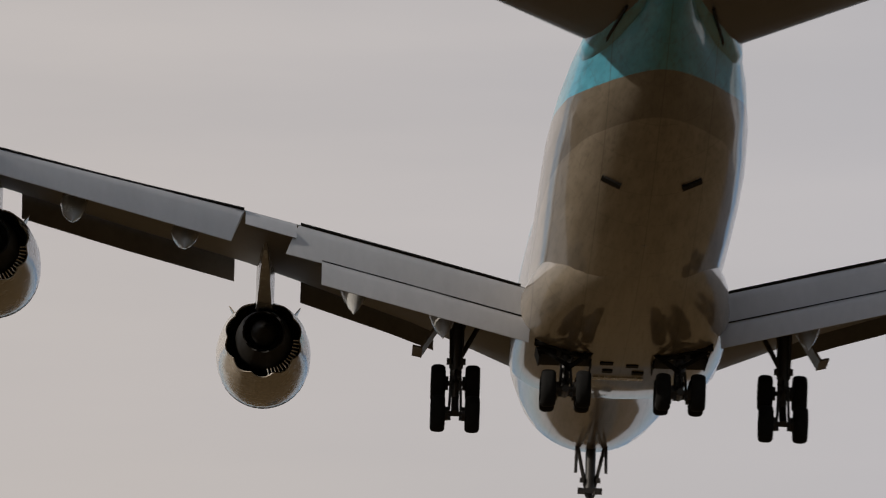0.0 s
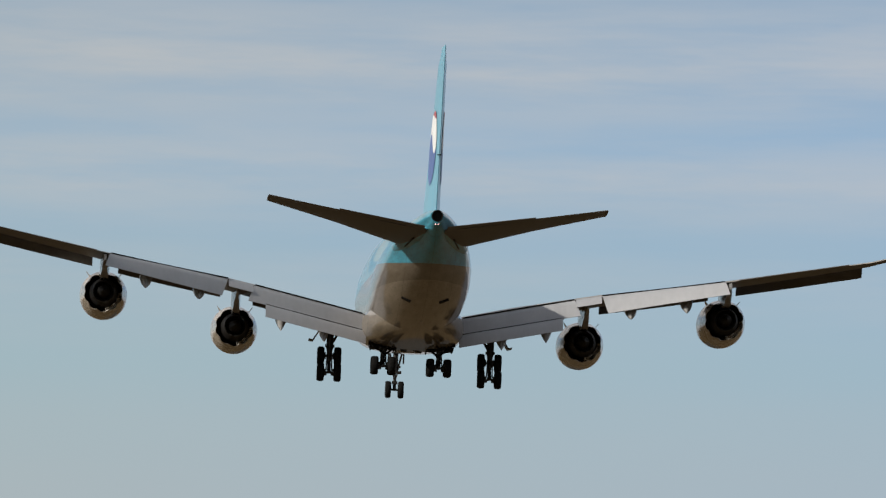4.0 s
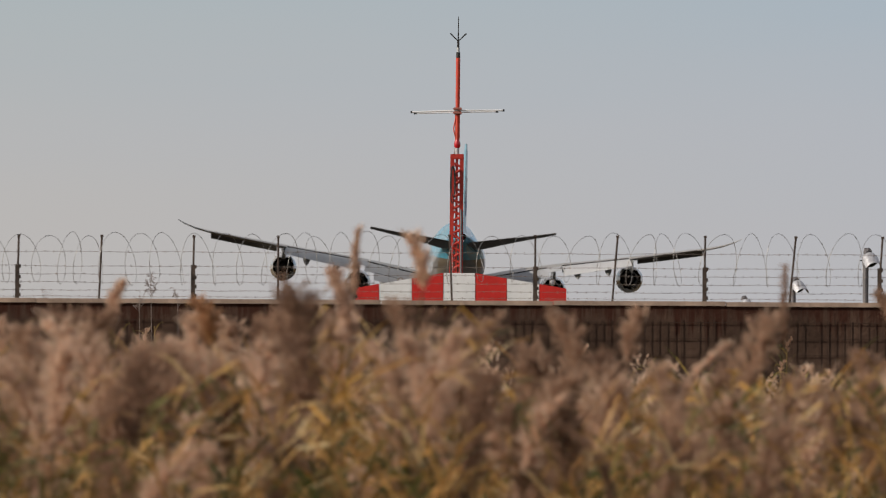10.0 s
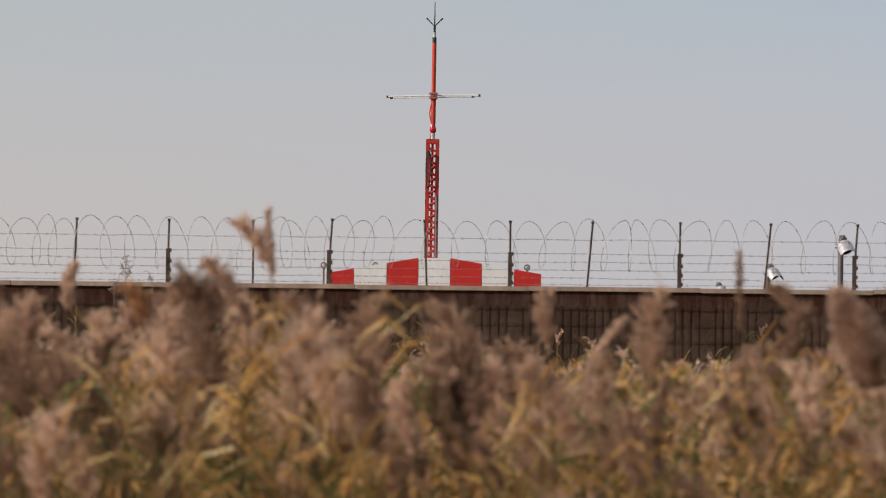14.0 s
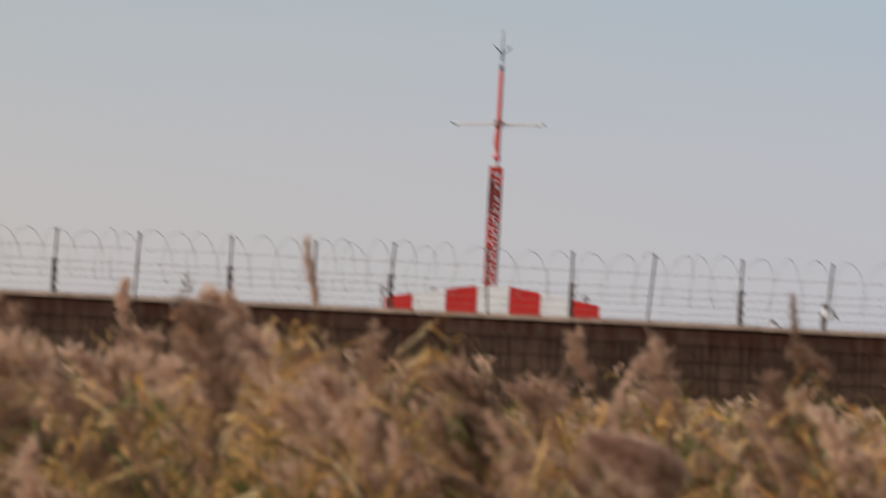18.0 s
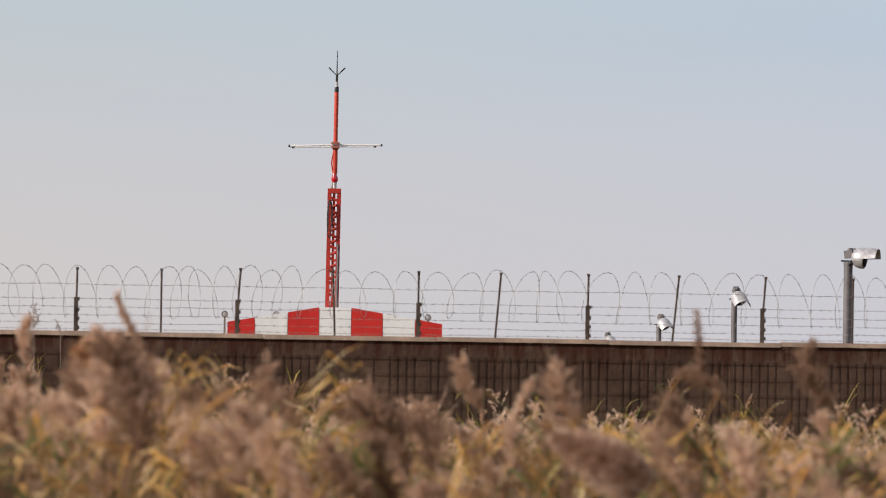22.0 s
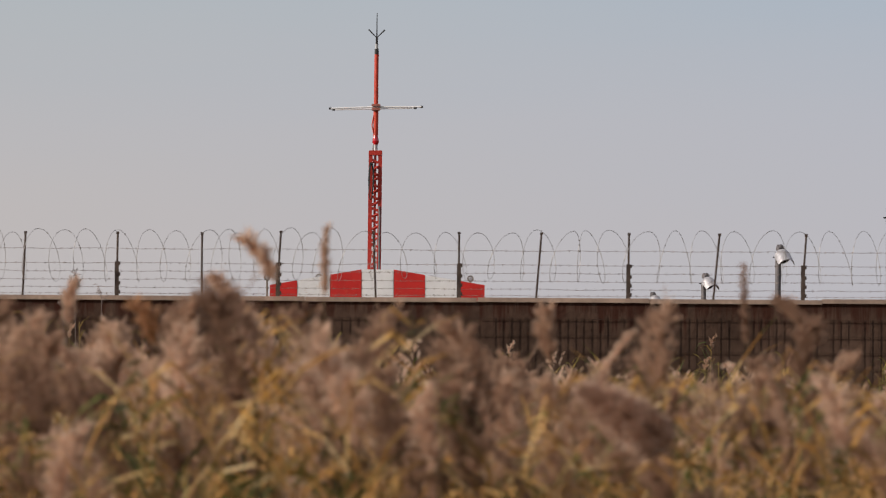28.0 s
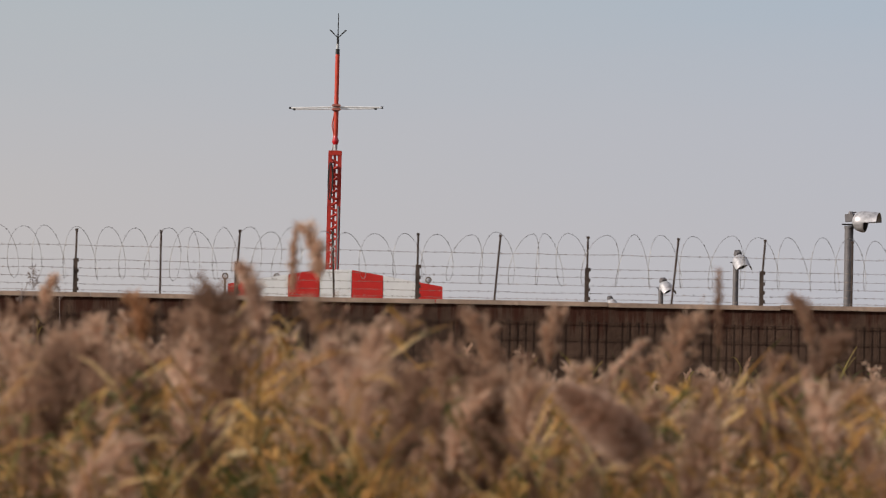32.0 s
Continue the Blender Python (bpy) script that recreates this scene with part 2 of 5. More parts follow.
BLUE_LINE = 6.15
M = dict(
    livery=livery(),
    blue=material("fin_blue_paint", (0.145, 0.38, 0.50), 0.35, vary=0.08, scale=0.6, coat=0.3),
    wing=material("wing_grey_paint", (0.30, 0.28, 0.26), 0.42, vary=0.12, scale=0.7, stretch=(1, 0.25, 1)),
    # The wing grey again, made darker: underside shade painted into the colour.
    under=material("wing_grey_painted_shade", (0.10, 0.089, 0.078), 0.45, vary=0.2, scale=0.8, stretch=(1, 0.25, 1)),
    flap=material("flap_light_grey", (0.39, 0.392, 0.41), 0.38, vary=0.08, scale=0.7, stretch=(0.8, 0.35, 0.35)),
    # Near black for ducts and vents, and for painted shade in gaps and wells.
    black_and_shade=material("black_parts_and_shade", (0.012, 0.011, 0.010), 0.75, spec=0.15, vary=0.4, scale=3),
    cowl=material("cowl_paint", (0.36, 0.32, 0.27), 0.26, vary=0.08, scale=0.8, coat=0.6),
    canoe=material("fairing_grey_paint", (0.33, 0.325, 0.32), 0.25, vary=0.1, scale=1.5, coat=0.4),
    lip=material("bare_aluminium", (0.75, 0.74, 0.72), 0.25, metal=1.0, vary=0.1),
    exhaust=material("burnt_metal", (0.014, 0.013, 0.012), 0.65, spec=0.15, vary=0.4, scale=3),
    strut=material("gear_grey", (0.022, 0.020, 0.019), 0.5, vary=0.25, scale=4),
    tyre=material("tyre_rubber", (0.007, 0.0068, 0.0068), 0.9, spec=0.2, vary=0.3, scale=6, bump=0.2),
    hub=material("wheel_hub_grey", (0.10, 0.10, 0.10), 0.45, metal=0.3, vary=0.2),
    white=material("white_paint", (0.78, 0.78, 0.78), 0.5, vary=0.08, scale=2.0),
    red=material("signal_red_paint", (0.56, 0.018, 0.012), 0.5, vary=0.14, scale=2.5, bump=0.05),
    orange=material("orange_red_paint", (0.52, 0.045, 0.018), 0.5, vary=0.16, scale=5.0),
    mast_red=material("weathered_red_paint", (0.46, 0.030, 0.017), 0.5, vary=0.25, scale=6.0),
    logo_red=material("emblem_red", (0.42, 0.08, 0.09), 0.4, vary=0.05),
    logo_blue=material("emblem_blue", (0.08, 0.13, 0.34), 0.4, vary=0.05),
    beacon=material("beacon_red_glass", (0.50, 0.012, 0.02), 0.2, vary=0.1, coat=0.6),
    light=material("tail_light", (1.0, 0.5, 0.45), 0.3, glow=2.2),
    dark=material("dark_steel", (0.035, 0.034, 0.034), 0.55, metal=0.3, vary=0.3, scale=8),
    rust=material("rusty_steel", (0.20, 0.17, 0.155), 0.75, vary=0.5, scale=14, tint=(0.26, 0.21, 0.18)),
    mesh=material("rusted_mesh", (0.052, 0.033, 0.025), 0.8, spec=0.1, vary=0.2, scale=10),
    oxide_grey=material("weathered_rim", (0.17, 0.13, 0.10), 0.7, vary=0.4, scale=14),
    iron=material("weathered_iron", (0.060, 0.048, 0.042), 0.75, vary=0.4, scale=9, spec=0.2, tint=(0.085, 0.062, 0.05)),
    oxide=material("red_oxide_steel", (0.36, 0.13, 0.10), 0.7, vary=0.4, scale=12),
    wire=material("galvanised_wire", (0.42, 0.40, 0.38), 0.4, metal=0.4, vary=0.4, scale=9),
    galv=material("galvanised_steel", (0.42, 0.43, 0.44), 0.45, metal=0.35, vary=0.15, scale=6),
    post=material("post_grey", (0.15, 0.14, 0.145), 0.6, metal=0.2, vary=0.25, scale=5),
    alu=material("lamp_aluminium", (0.55, 0.54, 0.56), 0.42, metal=0.45, vary=0.35, scale=11),
    cable=material("black_cable", (0.02, 0.02, 0.02), 0.6, vary=0.2),
    soil=material("marsh_soil", (0.090, 0.062, 0.032), 0.95, spec=0.0, vary=0.35, scale=1.5, tint=(0.115, 0.080, 0.042), bump=0.6, bscale=8),
)


def concrete():
    """Old brown wall concrete with rust runs from the coping."""
    m = material("stained_concrete", (0.088, 0.055, 0.040), 0.9, vary=0.4, scale=0.9, bump=0.5, bscale=22, spec=0.08)
    t = m.node_tree
    b = t.nodes["Principled BSDF"]
    src = b.inputs["Base Color"].links[0].from_socket
    tc = t.nodes.new("ShaderNodeTexCoord")
    mp = t.nodes.new("ShaderNodeMapping")
    mp.inputs["Scale"].default_value = (6.5, 1.0, 0.55)
    t.links.new(tc.outputs["Object"], mp.inputs["Vector"])
    n = node(t, "TexNoise", Scale=1.6, Detail=5.0, Roughness=0.65)
    t.links.new(mp.outputs[0], n.inputs["Vector"])
    sep = t.nodes.new("ShaderNodeSeparateXYZ")
    t.links.new(tc.outputs["Object"], sep.inputs[0])
    runs = maths(t, "ADD", n.outputs["Fac"], maths(t, "MULTIPLY", maths(t, "SUBTRACT", sep.outputs["Z"], 2.98), 0.65))
    f = ramp(t, runs, [(0.56, (0, 0, 0)), (0.68, (0.95, 0.95, 0.95))])
    t.links.new(mixed(t, f, src, (0.042, 0.014, 0.009)), b.inputs["Base Color"])
    return m


M["concrete"] = concrete()
M["coping"] = material("coping_concrete", (0.36, 0.26, 0.20), 0.9, vary=0.3, scale=2.5, bump=0.4)


# ---- mesh helpers ----
def mesh_of(name, verts, faces, mat, smooth=False):
    me = bpy.data.meshes.new(name)
    me.from_pydata([tuple(v) for v in verts], [], faces)
    me.materials.append(mat)
    if smooth:
        me.polygons.foreach_set("use_smooth", [True] * len(me.polygons))
    me.update()
    return me


class Geo:
    """Collects the vertices and faces of one part."""
    def __init__(self):
        self.v, self.f = [], []

    def add(self, verts, faces):
        o = len(self.v)
        self.v += [tuple(p) for p in verts]
        self.f += [tuple(i + o for i in q) for q in faces]
        return self

    def box(self, c, s, m=None):
        x, y, z = (k / 2 for k in s)
        vs = [Vector((i * x, j * y, k * z)) for i in (-1, 1) for j in (-1, 1) for k in (-1, 1)]
        if m is not None:
            vs = [m @ p for p in vs]
        return self.add([p + Vector(c) for p in vs], [(0, 1, 3, 2), (4, 6, 7, 5), (0, 4, 5, 1), (2, 3, 7, 6), (0, 2, 6, 4), (1, 5, 7, 3)])

    def tube(self, path, radius, n=8, caps=True):
        """A tube along a list of points; radius is one number or one for each point."""
        pts = [Vector(p) for p in path]
        rs = radius if isinstance(radius, (list, tuple)) else [radius] * len(pts)
        vs, fs = [], []
        for i, p in enumerate(pts):
            d = (pts[min(i + 1, len(pts) - 1)] - pts[max(i - 1, 0)]).normalized()
            up = Vector((0, 0, 1)) if abs(d.z) < 0.9 else Vector((0, 1, 0))
            u = d.cross(up).normalized()
            w = d.cross(u)
            vs += [p + (u * math.cos(2 * math.pi * k / n) + w * math.sin(2 * math.pi * k / n)) * rs[i] for k in range(n)]
        for i in range(len(pts) - 1):
            for k in range(n):
                fs.append((i * n + k, i * n + (k + 1) % n, (i + 1) * n + (k + 1) % n, (i + 1) * n + k))
        if caps:
            fs.append(tuple(range(n))[::-1])
            fs.append(tuple(range((len(pts) - 1) * n, len(pts) * n)))
        return self.add(vs, fs)

    def loft(self, rings, caps=True):
        n = len(rings[0])
        vs = [p for r in rings for p in r]
        fs = [(i * n + k, i * n + (k + 1) % n, (i + 1) * n + (k + 1) % n, (i + 1) * n + k) for i in range(len(rings) - 1) for k in range(n)]
        if caps:
            fs.append(tuple(range(n))[::-1])
            fs.append(tuple(range((len(rings) - 1) * n, len(rings) * n)))
        return self.add(vs, fs)

    def lathe(self, profile, c=(0, 0, 0), axis="y", n=32, wave=None, pinch=None):
        """Turns (place along the axis, radius) pairs round the axis. wave(k, i): a shift along the axis."""
        vs = []
        for i, (a, r) in enumerate(profile):
            for k in range(n):
                t = 2 * math.pi * k / n
                s = a + (wave(k, i) if wave else 0)
                r = profile[i][1] - (pinch(k, i) if pinch else 0)
                p = (r * math.cos(t), s, r * math.sin(t)) if axis == "y" else (s, r * math.cos(t), r * math.sin(t)) if axis == "x" else (r * math.cos(t), r * math.sin(t), s)
                vs.append(Vector(p) + Vector(c))
        m = len(profile)
        fs = [(i * n + k, i * n + (k + 1) % n, (i + 1) * n + (k + 1) % n, (i + 1) * n + k) for i in range(m - 1) for k in range(n)]
        return self.add(vs, fs)

    def tidy(self, name, mat, smooth=False, angle=40):
        me = mesh_of(name, self.v, self.f, mat, smooth)
        b = bmesh.new()
        b.from_mesh(me)
        bmesh.ops.recalc_face_normals(b, faces=b.faces)
        b.to_mesh(me)
        b.free()
        if smooth:
            me.set_sharp_from_angle(angle=radians(angle))
        return me


def part(name, geo, mat, parent, label="", smooth=False, angle=40):
    ob = new(name, geo.tidy(name, mat, smooth, angle))
    ob.parent = parent
    if label:
        ob["label"] = label
    return ob


def thing(name, label, category, at=None, group="", kind=""):
    ob = new(name)
    ob.empty_display_size = 0.3
    if at is not None:
        ob.matrix_world = at
    return tagged(ob, label, category, group, kind)


# ---- ground, wall and fence ----
WALL_Y, WALL_TOP = 100.0, 3.30


def build_ground():
    g = Geo()
    g.add([(-15000, -6000, 0), (15000, -6000, 0), (15000, 18000, 0), (-15000, 18000, 0)], [(0, 1, 2, 3)])
    ob = new("ground", g.tidy("ground", M["soil"]))
    tagged(ob, "flat brown marsh soil reaching to the horizon", "ground", kind="structure")
    r = Geo()
    r.box((-1.5, 2300, 0.02), (60, 2800, 0.04))
    ob = new("runway", r.tidy("runway", material("runway_asphalt", (0.06, 0.06, 0.058), 0.9, spec=0.0, vary=0.3, scale=0.05)))
    tagged(ob, "wide grey asphalt runway beyond the wall", "runway", kind="structure")


def build_wall():
    g = Geo()
    g.box((0, WALL_Y + 0.12, (WALL_TOP - 0.022) / 2), (90, 0.20, WALL_TOP - 0.022))
    wall = new("wall_perimeter", g.tidy("wall", M["concrete"]))
    tagged(wall, "weathered brown concrete perimeter wall with rust runs", "wall", kind="structure")
    stone = Geo().box((0, 0, -0.008), (1.912, 0.24, 0.050)).tidy("coping_stone", M["coping"])
    for k in range(47):
        ob = new("coping_stone", stone)
        ob.parent = wall
        ob.location = (-44.16 + 1.92 * k, WALL_Y + 0.11, WALL_TOP + 0.003 + random.uniform(-0.006, 0.006))
        ob.rotation_euler = (0, radians(random.uniform(-0.07, 0.07)), radians(random.uniform(-0.3, 0.3)))
    # a welded mesh screen on the face, with uneven bars
    bars = Geo()
    x = -9.0
    while x < 9.0:
        top = WALL_TOP - 0.19 + random.uniform(-0.01, 0.01)
        bars.box((x, WALL_Y + 0.008, (top + 1.2) / 2), (random.choice((0.0035, 0.004, 0.005, 0.007)), 0.006, top - 1.2))
        x += random.choice((0.085, 0.09, 0.095, 0.09, 0.18))
    z = WALL_TOP - 0.215
    while z > 1.2:
        bars.box((0, WALL_Y - 0.004, z), (18, 0.006, 0.006))
        z -= random.choice((0.18, 0.19, 0.20))
    ob = part("mesh_screen", bars, M["mesh"], wall, "rusty welded wire mesh screen")
    ob["kind"] = "stuff"
    return wall


POSTS = [-5.00, -4.075, -3.048, -2.109, -1.23, -0.20, 0.755, 1.673, 2.649, 3.658, 4.625, 5.60, 6.55, 7.55, 8.5, 9.45]
LEAN = [0.02, 0.03, 0.01, 0.0, 0.045, -0.03, 0.0, 0.06, 0.01, 0.07, 0.05, 0.0, 0.04, 0.0, 0.03, 0.0]


def build_fence():
    fence = thing("barbed_fence", "rusty steel posts with barbed wire and razor coil on the wall", "fence", pose(0, WALL_Y + 0.10, WALL_TOP))
    xs = [POSTS[0] - 0.96 * k for k in range(8, 0, -1)] + POSTS + [POSTS[-1] + 0.96 * k for k in range(1, 8)]
    for i, x in enumerate(xs):
        j = i - 8
        lean = LEAN[j] if 0 <= j < len(LEAN) else random.uniform(-0.02, 0.05)
        g = Geo()
        tall = 0.74 if x > -1.6 else 0.72
        g.tube([(x - lean, 0, -0.02), (x, 0, tall)], 0.0115, 6)
        g.box((x, 0, tall), (0.034, 0.03, 0.026))
        thick = j % 2 == 0
        part("post", g, M["iron"], fence)
        if thick:
            s = Geo()
            s.box((x - lean * 0.7, -0.03, 0.20), (0.046, 0.045, 0.40))
            for z in (0.06, 0.16, 0.26, 0.38):
                s.box((x - lean * 0.7 + 0.027, -0.035, z), (0.024, 0.03, 0.04))
            part("stump", s, M["iron"], fence, "thick dark angle-iron stump")
    for z in (0.045, 0.115, 0.205, 0.295, 0.385, 0.545):
        g = Geo()
        pts, x = [], -14.0
        while x <= 16.0:
            pts.append((x, -0.02 + random.uniform(-0.006, 0.006), z + random.uniform(-0.007, 0.007)))
            x += 0.32
        g.tube(pts, 0.0021, 4)
        x = -8.0
        while x < 9.5:
            for s in (-1, 1):
                d = Vector((0.012 * s, 0.0, 0.02))
                c = Vector((x, -0.02, z))
                g.tube([c - d * 0.6, c + d * 0.6], 0.0015, 3, False)
            x += 0.105 + random.uniform(-0.01, 0.01)
        part("barbed_wire", g, M["rust"], fence, "thin barbed wire strand")
    # razor coil: arches that meet in narrow bows below
    g = Geo()
    pts, x0 = [], -10.0
    r, lean, pitch, wide = 0.28, 0.0, 0.36, 0.08
    n = 22
    while x0 < 12.0:
        r1, l1 = random.uniform(0.25, 0.305), random.uniform(-0.05, 0.07)
        p1, w1 = random.choice((0.15, 0.20, 0.24, 0.28, 0.32, 0.36)), random.uniform(0.06, 0.13)
        for i in range(n):
            f = i / n
            rr, ll, ww = r + (r1 - r) * f, lean + (l1 - lean) * f, wide + (w1 - wide) * f
            t = 2 * math.pi * f
            pts.append((x0 + pitch * f + ll * math.cos(t) + ww * math.sin(t), 0.02 + rr * 0.9 * math.sin(t), (0.485 if x0 > -1.6 else 0.465) + rr * math.cos(t)))
        x0 += pitch
        r, lean, pitch, wide = r1, l1, p1, w1
    g.tube(pts, 0.0029, 4)
    for i in range(4, len(pts) - 1, 3):
        c = Vector(pts[i])
        d = (Vector(pts[i + 1]) - c).normalized()
        s = d.cross(Vector((0, 1, 0))).normalized()
        g.add([c - d * 0.010 - s * 0.002, c + d * 0.010 - s * 0.002, c + s * 0.009, c - s * 0.009], [(0, 1, 2), (0, 3, 1)])
    part("razor_coil", g, M["wire"], fence, "galvanised razor wire coil")
    return fence


# ---- mast, marker hut and approach lights ----
MAST_Y = 130.0


def build_hut():
    hut = thing("marker_hut", "low hut painted in red and white panels under a pitched roof", "hut", pose(0, MAST_Y - 0.6, 0))
    edges = [-1.67, -1.27, -0.80, -0.345, 0.115, 0.57, 1.035, 1.43]

    def top(x):
        return 4.19 - max(0.0, -0.345 - x) * 0.175 - max(0.0, x - 0.115) * 0.165
    body = Geo()
    prof = [(edges[0] + 0.02, 0.0)] + [(x, top(x) - 0.03) for x in (edges[0] + 0.02, -0.345, 0.115, edges[-1] - 0.02)] + [(edges[-1] - 0.02, 0.0)]
    body.loft([[(x, 0.05, z) for x, z in prof], [(x, 2.6, z) for x, z in prof]])
    part("body", body, M["white"], hut)
    for i in range(7):
        g = Geo()
        a, b = edges[i] + 0.004, edges[i + 1] - 0.004
        ring = [(a, 2.9), (b, 2.9), (b, top(b)), (a, top(a))]
        g.loft([[(x, -0.012, z) for x, z in ring], [(x, 0.046, z) for x, z in ring]])
        part("panel", g, M["red"] if i % 2 == 0 else M["white"], hut, "red painted panel" if i % 2 == 0 else "white painted panel")
    for i in range(7):
        g = Geo()
        a, b = edges[i] + 0.004, edges[i + 1] - 0.004
        g.box(((a + b) / 2, 0.017, 1.445), (b - a, 0.058, 2.87))
        part("panel", g, M["white"] if i % 2 == 0 else M["red"], hut)
    for x, up in ((-1.71, 0.115), (-0.965, 0.0), (0.66, -0.035), (1.225, 0.064)):
        lamp = Geo()
        zt = top(max(min(x, 1.43), -1.67)) + up
        lamp.tube([(x, 0.3, 3.4), (x, 0.3, zt - 0.03)], 0.014, 6)
        lamp.lathe([(0.262, 0.032), (0.258, 0.043), (0.275, 0.048), (0.31, 0.046), (0.33, 0.0)], (x, 0, zt), n=18)
        p = part("roof_light", lamp, M["oxide_grey"], hut, "small round light in a dark rim", smooth=True)
        d = Geo()
        d.lathe([(0.255, 0.0), (0.258, 0.020), (0.266, 0.033)], (x, 0, zt), n=16)
        part("lens", d, M["alu"], p, "pale lens", smooth=True)
    return hut


def build_mast():
    mast = thing("antenna_mast", "slender orange-red lattice mast with a white crossbar antenna", "mast", pose(-0.19, MAST_Y, 0.017, 0, 0.32, 0))
    # lattice column of four angle legs with zigzag lacing
    z0, z1, w = -0.03, 5.90, 0.074
    for sx in (-1, 1):
        for sy in (-1, 1):
            g = Geo()
            g.box((sx * (w - 0.005), sy * w, (z0 + z1) / 2), (0.057, 0.02, z1 - z0))
            g.box((sx * (w + 0.012), sy * (w - 0.024), (z0 + z1) / 2), (0.016, 0.050, z1 - z0))
            part("leg", g, M["mast_red"], mast)
    front = Geo().tube([(-w * 0.6, 0, -0.022), (w * 0.6, 0, 0.022)], 0.019, 5).tidy("lacing_bar", M["mast_red"])
    back = Geo().tube([(-w * 0.6, 0, 0), (w * 0.6, 0, 0)], 0.009, 5).tidy("lacing_bar", M["mast_red"])
    for k in range(66):
        for me, y, turn in ((front, -w * 0.9, 180 * (k % 2)), (back, w * 0.9, 0)):
            ob = new("lacing_bar", me)
            ob.parent = mast
            ob.matrix_local = pose(0, y, 0.12 + 0.0865 * k + random.uniform(-0.008, 0.008), 0, 0, turn)
    mid = Geo()
    mid.box((-0.002, -0.05, z1 / 2), (0.036, 0.03, z1))
    part("centre_rail", mid, M["mast_red"], mast)
    cap = Geo()
    cap.box((0, 0, z1 - 0.03), (0.185, 0.185, 0.07))
    part("cap_plate", cap, M["mast_red"], mast)
    con = Geo()
    con.tube([(0.070, -0.105, 0.05), (0.070, -0.105, 4.95), (0.062, -0.09, 5.10)], 0.015, 8)
    part("conduit", con, M["post"], mast, "grey cable conduit")
    loop = Geo()
    loop.tube([(-0.062 + 0.032 * math.cos(t), -0.13, 5.46 + 0.27 * math.sin(t)) for t in [2 * math.pi * k / 22 for k in range(23)]], 0.0085, 5)
    loop.tube([(-0.05 + 0.03 * math.cos(t), -0.14, 5.50 + 0.22 * math.sin(t)) for t in [2 * math.pi * k / 22 for k in range(23)]], 0.007, 5)
    part("cable_coil", loop, M["cable"], mast, "coil of black cable")
    low = Geo()
    low.tube([(0, 0, z1), (0, 0, 6.02)], 0.03, 10)
    low.tube([(-0.045, 0, z1), (-0.02, 0, 6.06)], 0.012, 6)
    part("spigot", low, M["galv"], mast)
    bc = Geo()
    bc.lathe([(5.99, 0.0), (5.99, 0.028), (6.02, 0.046), (6.06, 0.048), (6.10, 0.034), (6.16, 0.028), (6.19, 0.0)], axis="z", n=14)
    part("beacon", bc, M["beacon"], mast, "red glass obstruction light", smooth=True)
    t1 = Geo()
    t1.tube([(0, 0, 6.12), (0, 0, 6.50)], 0.036, 12)
    t1.tube([(-0.028, -0.02, 6.15), (-0.055, -0.02, 6.27), (-0.028, -0.02, 6.42)], 0.009, 5)
    part("lower_pole", t1, M["orange"], mast, smooth=True)
    t2 = Geo()
    t2.tube([(0, 0, 6.50), (0, 0, 7.30)], 0.031, 12)
    part("upper_pole", t2, M["orange"], mast, smooth=True)
    cl = Geo()
    cl.box((0, -0.01, 6.53), (0.105, 0.10, 0.10))
    cl.box((0, -0.07, 6.56), (0.13, 0.03, 0.02))
    cl.box((0, -0.07, 6.50), (0.13, 0.03, 0.02))
    part("clamp", cl, M["oxide"], mast, "rusty clamp")
    bar = Geo()
    bar.tube([(-0.655, -0.05, 6.506), (0, -0.05, 6.535), (0.655, -0.05, 6.545)], 0.0125, 8)
    bar.tube([(-0.60, 0.02, 6.491), (0.57, 0.02, 6.528)], 0.009, 6)
    part("crossbar", bar, M["white"], mast, "white crossbar")
    for x, z in ((-0.66, 6.506), (-0.61, 6.491), (0.66, 6.545), (0.57, 6.528)):
        t = Geo()
        t.lathe([(x - 0.02, 0.0), (x - 0.02, 0.017), (x + 0.02, 0.017), (x + 0.02, 0.0)], (0, -0.04, z), "x", 8)
        part("tip_cap", t, M["dark"], mast)
    co = Geo()
    co.tube([(0, 0, 7.30), (0, 0, 7.38)], 0.030, 10)
    part("collar", co, M["dark"], mast)
    c2 = Geo()
    c2.tube([(0, 0, 7.38), (0, 0, 7.45)], 0.022, 10)
    part("insulator", c2, M["galv"], mast)
    an = Geo()
    an.tube([(0, 0, 7.45), (0, 0, 7.90)], [0.011, 0.005], 6)
    an.tube([(0, 0, 7.45), (0, 0, 7.56)], 0.017, 6)
    for a in (0.25, 2.9, 3.6, 5.8):
        an.tube([(0, 0, 7.54), (0.125 * math.cos(a), 0.125 * math.sin(a), 7.655)], 0.0065, 5)
    part("whip_antenna", an, M["dark"], mast)
    return mast


